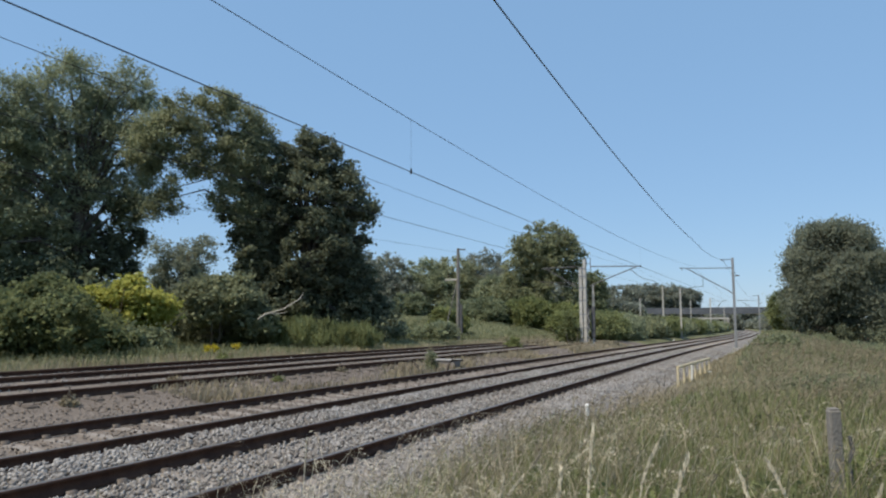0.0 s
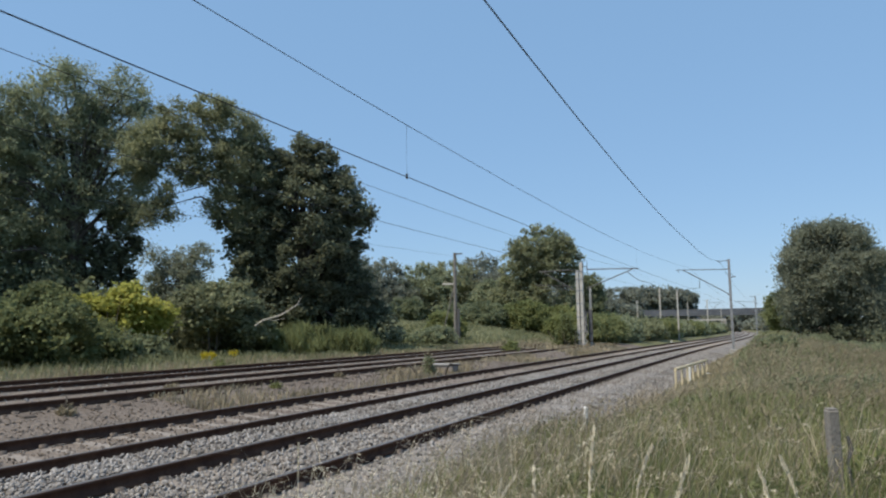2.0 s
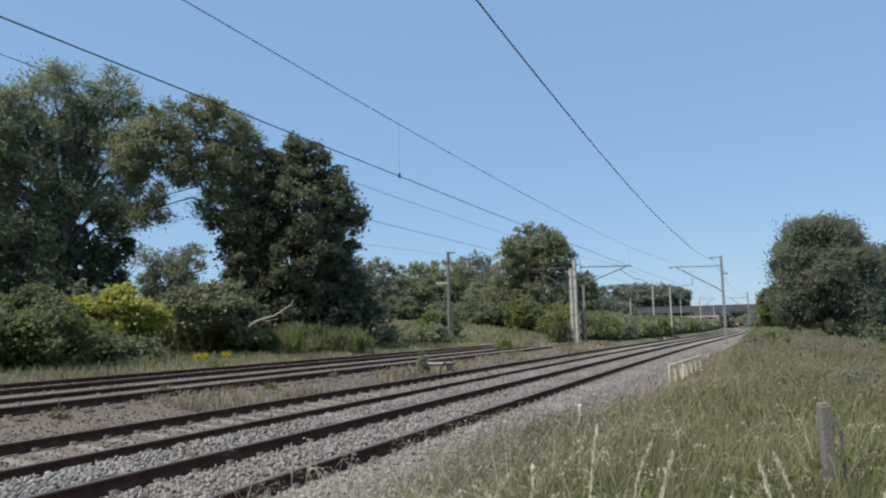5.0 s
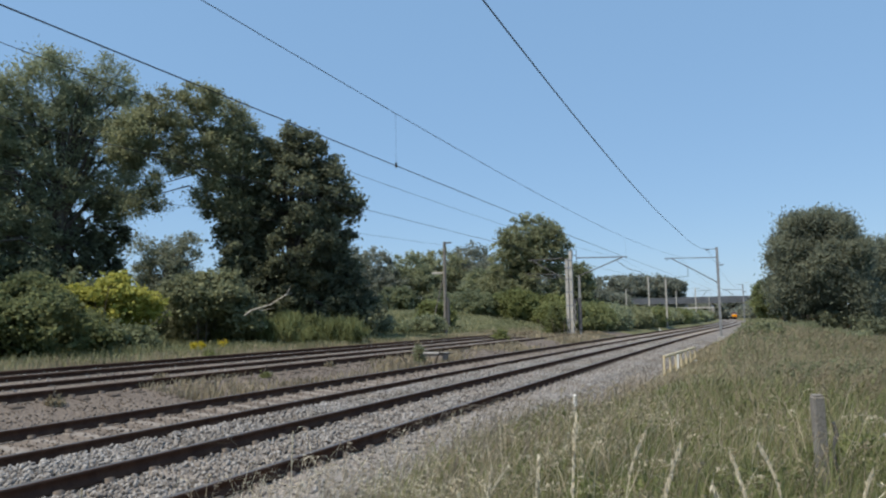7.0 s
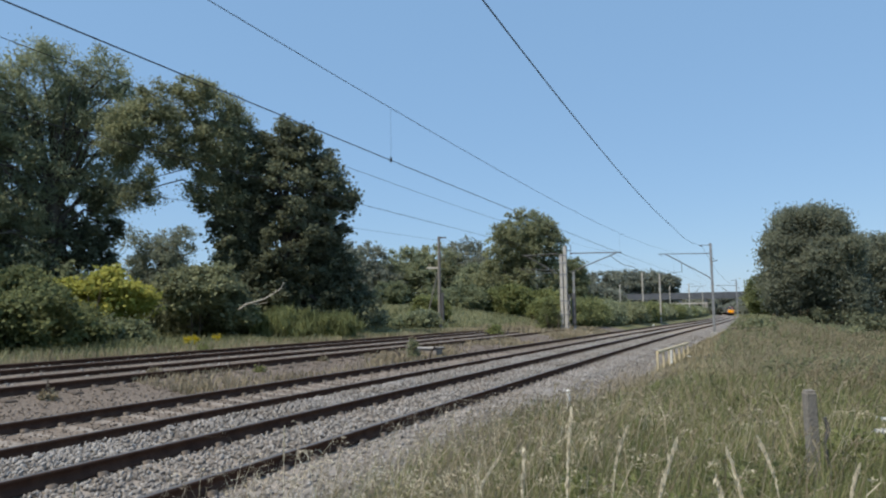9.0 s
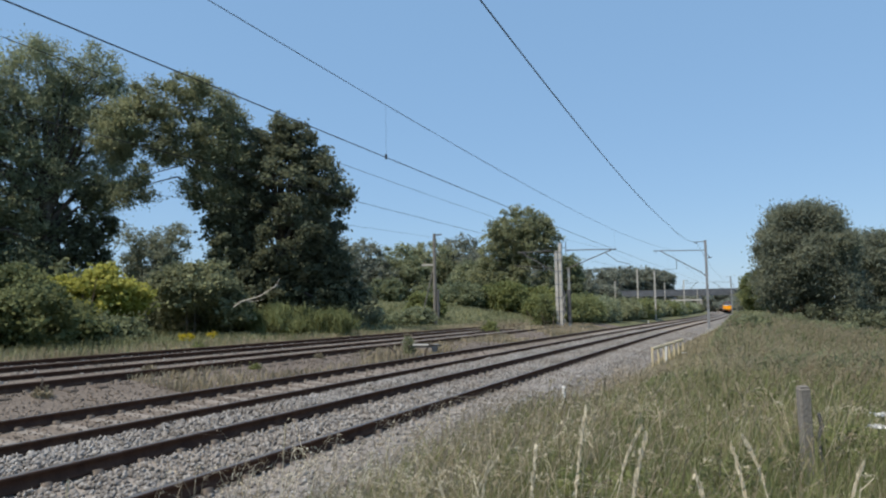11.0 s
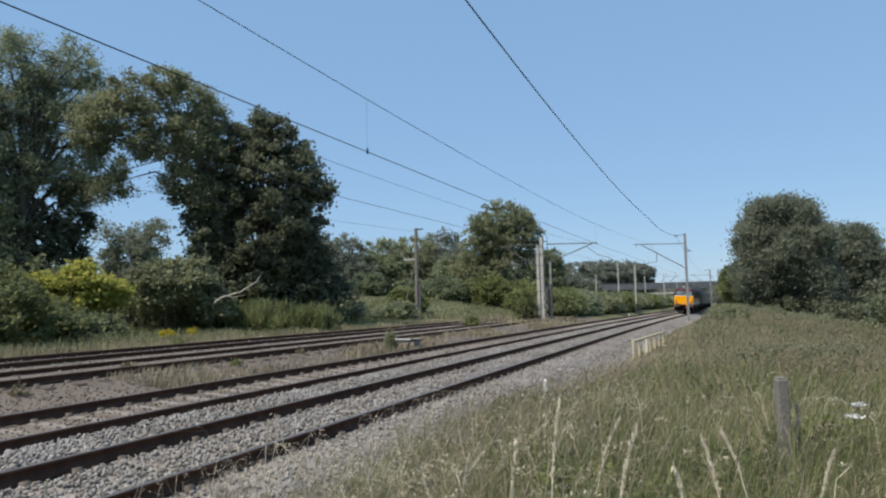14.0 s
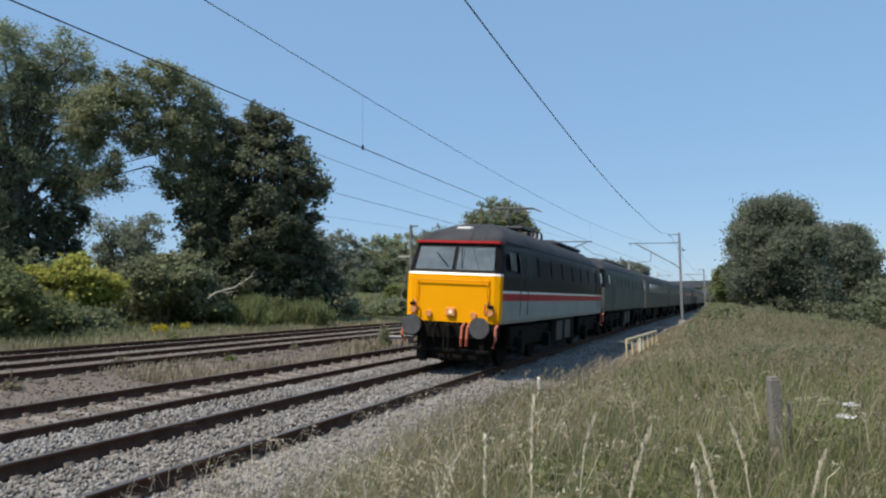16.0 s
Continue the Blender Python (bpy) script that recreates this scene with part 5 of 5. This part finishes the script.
def cab_front(ob, half, sign=-1, trim=True):
    """Windows, lamps and pipes of a cab end; sign -1 faces the viewer."""
    f = lambda x, d, z: (x, sign * (half - d), z)
    rake = lambda z: 0.07 + (z - 2.42) * (0.23 / 0.60)
    for x0, x1 in ((-1.04, -0.045), (0.045, 1.04)):
        z0, z1 = 2.425, 3.01
        e0, e1 = 1.0, 0.95
        c = [f(x0 * e0, rake(z0) - 0.012, z0), f(x1 * e0, rake(z0) - 0.012, z0), f(x1 * e1, rake(z1) - 0.012, z1), f(x0 * e1, rake(z1) - 0.012, z1)]
        w = part("windscreen", pane(bmesh.new(), c if sign < 0 else c[::-1]), M_glass, ob, "flat windscreen pane coloured with reflected sky")
        bm = bmesh.new()
        for p, q in zip(c, c[1:] + c[:1]):
            tube(bm, [p, q], 0.014, 6)
        part("rubber_seal", bm, M_black, w)
    part("wiper", tube(bmesh.new(), [f(-0.15, 0.05, 2.52), f(-0.5, 0.16, 2.86)], 0.012, 5), M_black, ob)
    part("wiper", tube(bmesh.new(), [f(0.2, 0.05, 2.5), f(0.16, 0.18, 3.0)], 0.012, 5), M_black, ob)
    if trim:
        part("gutter", box(bmesh.new(), -1.1, 1.1, min(sign * (half - 0.25), sign * (half - 0.31)), max(sign * (half - 0.25), sign * (half - 0.31)), 3.105, 3.16, 0.008), M_red, ob, "thin red gutter strip")
    y = lambda d: sign * (half - d)
    lamp = part("headlamp", box(bmesh.new(), -0.12, 0.12, min(y(0.0), y(-0.07)), max(y(0.0), y(-0.07)), 1.29, 1.50, 0.02), M_orange, ob)
    part("lens", tube(bmesh.new(), [f(0, -0.071, 1.40), f(0, -0.078, 1.40)], 0.055, 14), M_glow, lamp)
    for x in (-0.58, 0.58):
        part("marker_lamp", tube(bmesh.new(), [f(x, 0, 1.33), f(x, -0.06, 1.33)], [0.09, 0.075], 14), M_orange, ob)
    for x in (-1.0, 1.0):
        h = part("cable_socket", tube(bmesh.new(), [f(x, 0, 1.42), f(x, -0.07, 1.42)], [0.10, 0.085], 12), M_orange, ob)
        part("socket_cap", box(bmesh.new(), x - 0.07, x + 0.07, min(y(0), y(-0.09)), max(y(0), y(-0.09)), 1.52, 1.6, 0.01), M_black, h)
        part("jumper_cable", tube(bmesh.new(), [f(x, -0.06, 1.58), f(x * 0.97, -0.10, 1.66), f(x * 0.90, -0.11, 1.60), f(x * 0.88, -0.10, 1.42), f(x * 0.93, -0.07, 1.33)], 0.022, 8), M_pipe, h)
        part("grab_rail", tube(bmesh.new(), [f(x * 0.92, -0.01, 1.7), f(x * 0.92, -0.06, 1.74), f(x * 0.92, -0.06, 2.1), f(x * 0.92, -0.01, 2.14)], 0.014, 6), M_yellow, ob)
    part("hand_rail", tube(bmesh.new(), [f(-0.95, -0.02, 2.2), f(-0.9, -0.06, 2.17), f(0.9, -0.06, 2.17), f(0.95, -0.02, 2.2)], 0.016, 6), M_yellow, ob)
    part("buffer_beam", box(bmesh.new(), -1.2, 1.2, min(y(0.02), y(0.2)), max(y(0.02), y(0.2)), 0.75, 1.15, 0.02), M_frame, ob)
    # dark panel added to stand for the shadow below the buffer beam
    part("front_shade_panel", box(bmesh.new(), -0.98, 0.98, min(y(0.24), y(0.30)), max(y(0.24), y(0.30)), 0.20, 0.86, 0.02), M_frame, ob)
    hook = part("coupling_hook", box(bmesh.new(), -0.06, 0.06, min(y(0), y(-0.3)), max(y(0), y(-0.3)), 0.95, 1.1, 0.02), M_frame, ob)
    part("shackle", tube(bmesh.new(), [f(-0.05, -0.28, 1.0), f(-0.06, -0.3, 0.5), f(0.06, -0.3, 0.5), f(0.05, -0.28, 1.0)], 0.03, 8), M_frame, hook)
    for x, m in ((0.34, M_pipe), (0.48, M_pipe), (-0.36, M_frame), (-0.5, M_frame), (1.18, M_pipe), (-1.18, M_pipe)):
        part("brake_hose", tube(bmesh.new(), [f(x, 0.0, 1.12), f(x, -0.14, 1.04), f(x * 1.02, -0.2, 0.78), f(x * 0.95, -0.12, 0.6)], 0.035, 8), m, ob)
    for x in (-0.75, 0.75):
        part("rail_guard", box(bmesh.new(), x - 0.1, x + 0.1, min(y(0.1), y(0.18)), max(y(0.1), y(0.18)), 0.14, 0.76, 0.02), M_frame, ob)
    part("step", box(bmesh.new(), -1.0, 1.0, min(y(-0.02), y(0.12)), max(y(-0.02), y(0.12)), 0.42, 0.5, 0.01), M_frame, ob)


def side_fittings(ob, half, grilles=True, tone=None):
    for sx in (-1, 1):
        for end in (-1, 1):
            ys = sorted((end * (half - 0.62), end * (half - 1.15)))
            c = [(sx * 1.32, ys[0], 2.48), (sx * 1.32, ys[1], 2.48), (sx * 1.262, ys[1], 2.92), (sx * 1.262, ys[0], 2.92)]
            part("cab_window", pane(bmesh.new(), c if sx > 0 else c[::-1], 0.008), M_glass, ob)
            yd = sorted((end * (half - 1.5), end * (half - 2.15)))
            d = [(sx * 1.329, yd[0], 2.44), (sx * 1.329, yd[1], 2.44), (sx * 1.242, yd[1], 3.0), (sx * 1.242, yd[0], 3.0)]
            door = part("cab_door", pane(bmesh.new(), d if sx > 0 else d[::-1], 0.006), tone or M_dgrey, ob)
            for yy in (yd[0] - 0.07, yd[1] + 0.07):
                part("handrail", tube(bmesh.new(), [(sx * 1.36, yy, 1.35), (sx * 1.375, yy, 2.3), (sx * 1.285, yy, 2.95)], 0.011, 6), M_buffer, door)
        if grilles:
            for q in range(6):
                y0 = -half + 3.6 + q * 1.75
                c = [(sx * 1.327, y0, 2.40), (sx * 1.327, y0 + 1.5, 2.40), (sx * 1.252, y0 + 1.5, 2.94), (sx * 1.252, y0, 2.94)]
                g = part("grille", pane(bmesh.new(), c if sx > 0 else c[::-1], 0.012), tone or M_dgrey, ob)
                bm = bmesh.new()
                for w in range(6):
                    z = 2.44 + w * 0.08
                    x = 1.327 - (z - 2.40) * 0.118
                    box(bm, sx * x - 0.02, sx * x + 0.02, y0 + 0.03, y0 + 1.47, z, z + 0.03)
                part("louvre", bm, M_dgrey if tone is None else tone, g)
    part("equipment_case", box(bmesh.new(), -1.15, 1.15, -1.9, 1.9, 0.35, 1.14, 0.05), M_frame, ob)
    for sx in (-1, 1):
        for y0 in (-1.5, -0.1):
            part("locker_door", box(bmesh.new(), sx * 1.19 - 0.03, sx * 1.19 + 0.03, y0, y0 + 0.95, 0.42, 1.05, 0.01), M_locker, ob)
        for y0 in (-half + 1.0, -half + 1.75, half - 1.75, half - 1.0):
            part("cab_step", box(bmesh.new(), sx * 1.26 - 0.12, sx * 1.26 + 0.12, y0 - 0.2, y0 + 0.2, 0.5, 0.55, 0.01), M_frame, ob)


def pantograph(ob, y):
    pan = part("pantograph_base", box(bmesh.new(), -0.6, 0.6, y - 0.5, y + 0.9, 3.86, 3.92, 0.01), M_darksteel, ob)
    part("lower_arm", tube(bmesh.new(), [(0, y + 0.7, 3.93), (0, y - 0.25, 4.22)], 0.04, 8), M_darksteel, pan)
    part("upper_arm", tube(tube(bmesh.new(), [(0, y - 0.25, 4.22), (-0.22, y + 0.75, 4.58)], 0.022, 6), [(0, y - 0.25, 4.22), (0.22, y + 0.75, 4.58)], 0.022, 6), M_darksteel, pan)
    for d in (0.62, 0.88):
        part("collector_strip", tube(bmesh.new(), [(-0.85, y + d, 4.50), (-0.62, y + d, 4.60), (0.62, y + d, 4.60), (0.85, y + d, 4.50)], 0.022, 6), M_darksteel, pan)
    for x in (-0.5, 0.5):
        for d in (-0.4, 0.8):
            insulator(ob, (x, y + d, 3.66), (x, y + d, 3.87), 0.07, 4)


def paint_express(level, zone):
    if level >= 10 or zone == "under":
        return M_roof if zone != "under" else M_frame
    if zone in ("front", "corner"):
        return M_yellow if level < 5 else M_whitep if level == 5 else M_red if level == 9 else M_black
    if level < 2:
        return M_lgrey
    return (M_red if level == 2 else M_whitep if level == 3 else M_black if zone == "cab" else M_dgrey)


def express_locomotive():
    half = 8.4
    ob = empty("electric_locomotive", Matrix.Identity(4), "electric locomotive with yellow nose, dark grey body and red stripe", "locomotive")
    shell("body", ob, half, paint_express)
    cab_front(ob, half, -1)
    cab_front(ob, half, 1, False)
    buffers(ob, half)
    side_fittings(ob, half)
    for y in (-4.99, 4.99):
        bogie(ob, y, (-1.64, 1.64))
    pantograph(ob, -3.6)
    part("roof_hatch", box(bmesh.new(), -0.75, 0.75, 0.6, 5.2, 3.7, 3.82, 0.04), M_roof, ob)
    for k in range(4):
        part("roof_vent", box(bmesh.new(), -0.5, 0.5, 1.0 + k, 1.6 + k, 3.825, 3.9, 0.02), M_roof, ob)
    for y in (-2.2, -1.5, -0.9, -0.2):
        insulator(ob, (0.3, y, 3.74), (0.3, y, 4.02), 0.07, 5)
    part("busbar", tube(bmesh.new(), [(0.3, -2.2, 4.03), (0.3, -0.2, 4.03)], 0.02, 6), M_darksteel, ob)
    # white colour here paints the sun's glint on the horn cover
    part("horn_cover", box(bmesh.new(), -0.34, 0.06, -half + 1.12, -half + 1.42, 3.52, 3.60, 0.02), M_whitep, ob, "horn cover on the cab roof, whitened as a sun glint")
    for sx in (-1, 1):
        part("roof_rib", tube(bmesh.new(), [(sx * 1.2, -half + 0.5, 3.172), (sx * 1.2, half - 0.5, 3.172)], 0.018, 6), M_dgrey, ob)
    return ob, 2 * half


def paint_freight(level, zone):
    if zone == "under":
        return M_frame
    if level >= 10:
        return M_roof
    if zone in ("front", "corner"):
        return M_green if level < 5 else M_black
    return M_green if level > 0 else M_frame


def second_locomotive():
    half = 9.3
    ob = empty("diesel_locomotive", Matrix.Identity(4), "grey-green diesel locomotive coupled behind the first", "locomotive")
    shell("body", ob, half, paint_freight, bluff=0.9, k=1.01)
    cab_front(ob, half, -1, False)
    buffers(ob, half)
    side_fittings(ob, half, True, M_green)
    for y in (-5.9, 5.9):
        bogie(ob, y, (-2.0, 0.1, 2.1), 0.56, 5.4)
    for k in range(5):
        part("roof_fan", box(bmesh.new(), -0.6, 0.6, -4.5 + k * 1.8, -3.3 + k * 1.8, 3.76, 3.87, 0.04), M_roof, ob)
    return ob, 2 * half


def paint_coach(level, zone):
    if zone == "under":
        return M_frame
    return M_roof if level >= 10 else M_coach


def coach():
    half = 9.85
    ob = empty("passenger_coach", Matrix.Identity(4), "grey-brown passenger coach with a row of windows", "railway coach", "coaches of the train")
    shell("body", ob, half, paint_coach, cab=False)
    buffers(ob, half)
    for sx in (-1, 1):
        for q in range(8):
            y0 = -half + 1.9 + q * 2.05
            c = [(sx * 1.324, y0, 2.30), (sx * 1.324, y0 + 1.45, 2.30), (sx * 1.262, y0 + 1.45, 2.95), (sx * 1.262, y0, 2.95)]
            w = part("window", pane(bmesh.new(), c if sx > 0 else c[::-1], 0.008), M_glass, ob)
            bm = bmesh.new()
            for p, n in zip(c, c[1:] + c[:1]):
                tube(bm, [p, n], 0.02, 5)
            part("window_frame", bm, M_buffer, w)
        for end in (-1, 1):
            yd = sorted((end * (half - 0.35), end * (half - 1.15)))
            d = [(sx * 1.328, yd[0], 1.3), (sx * 1.328, yd[1], 1.3), (sx * 1.328, yd[1], 2.2), (sx * 1.328, yd[0], 2.2)]
            door = part("door", pane(bmesh.new(), d if sx > 0 else d[::-1], 0.008), M_coach, ob)
            part("door_handle", tube(bmesh.new(), [(sx * 1.35, yd[0] + 0.1, 1.9), (sx * 1.35, yd[0] + 0.25, 1.9)], 0.014, 6), M_tread, door)
    for end in (-1, 1):
        ys = sorted((end * (half + 0.002), end * (half + 0.42)))
        part("gangway", box(bmesh.new(), -0.45, 0.45, ys[0], ys[1], 1.2, 3.3, 0.04), M_frame, ob)
    for y in (-7.1, 7.1):
        bogie(ob, y, (-1.3, 1.3), 0.46, 3.6)
    part("battery_box", box(bmesh.new(), -1.1, 1.1, -2.2, 2.0, 0.45, 1.14, 0.04), M_frame, ob)
    for k in range(5):
        part("roof_vent", box(bmesh.new(), -0.12, 0.12, -7 + k * 3.4, -6.7 + k * 3.4, 3.74, 3.86, 0.02), M_roof, ob)
    return ob, 2 * half


SPEED, LAST = 43.7, 16.8


def run(ob, back, half, bogies):
    """Keys for a vehicle whose middle runs back metres behind the leading face."""
    rows = []
    for k in range(33):
        t = k * 0.5
        s = LAST + SPEED * (16.0 - t) + back
        p0, p1 = at(s - bogies), at(s + bogies)
        mid = (p0 + p1) / 2
        yaw = math.atan2(-(p1.x - p0.x), p1.y - p0.y)
        rows.append((t, Matrix.Translation(mid) @ Matrix.Rotation(yaw, 4, "Z") @ Matrix.Rotation(LEAN, 4, "Y")))
    walk(ob, rows)


def train():
    back, made = 0.0, []
    for maker, bog in ((express_locomotive, 4.99), (second_locomotive, 5.9)):
        ob, length = maker()
        made.append((ob, back + length / 2, length / 2, bog))
        back += length + 1.0
    first, length = coach()
    for k in range(8):
        ob = first if k == 0 else copy_thing(first, Matrix.Identity(4))
        made.append((ob, back + length / 2, length / 2, 7.1))
        back += length + 0.9
    return made


TRAIN = train()


def motions():
    for ob, back, half, bog in TRAIN:
        run(ob, back, half, bog)
    for k, ob in enumerate(SWAYING):
        base = ob.matrix_basis.copy()
        walk(ob, [(t * 0.5, base @ pose(0, 0, 0, 1.5 * math.sin(t * 1.3 + k * 1.9), 2.4 * math.sin(t * 0.9 + k * 1.1) + 1.4 * math.sin(t * 2.1 + k), 0)) for t in range(33)])


motions()
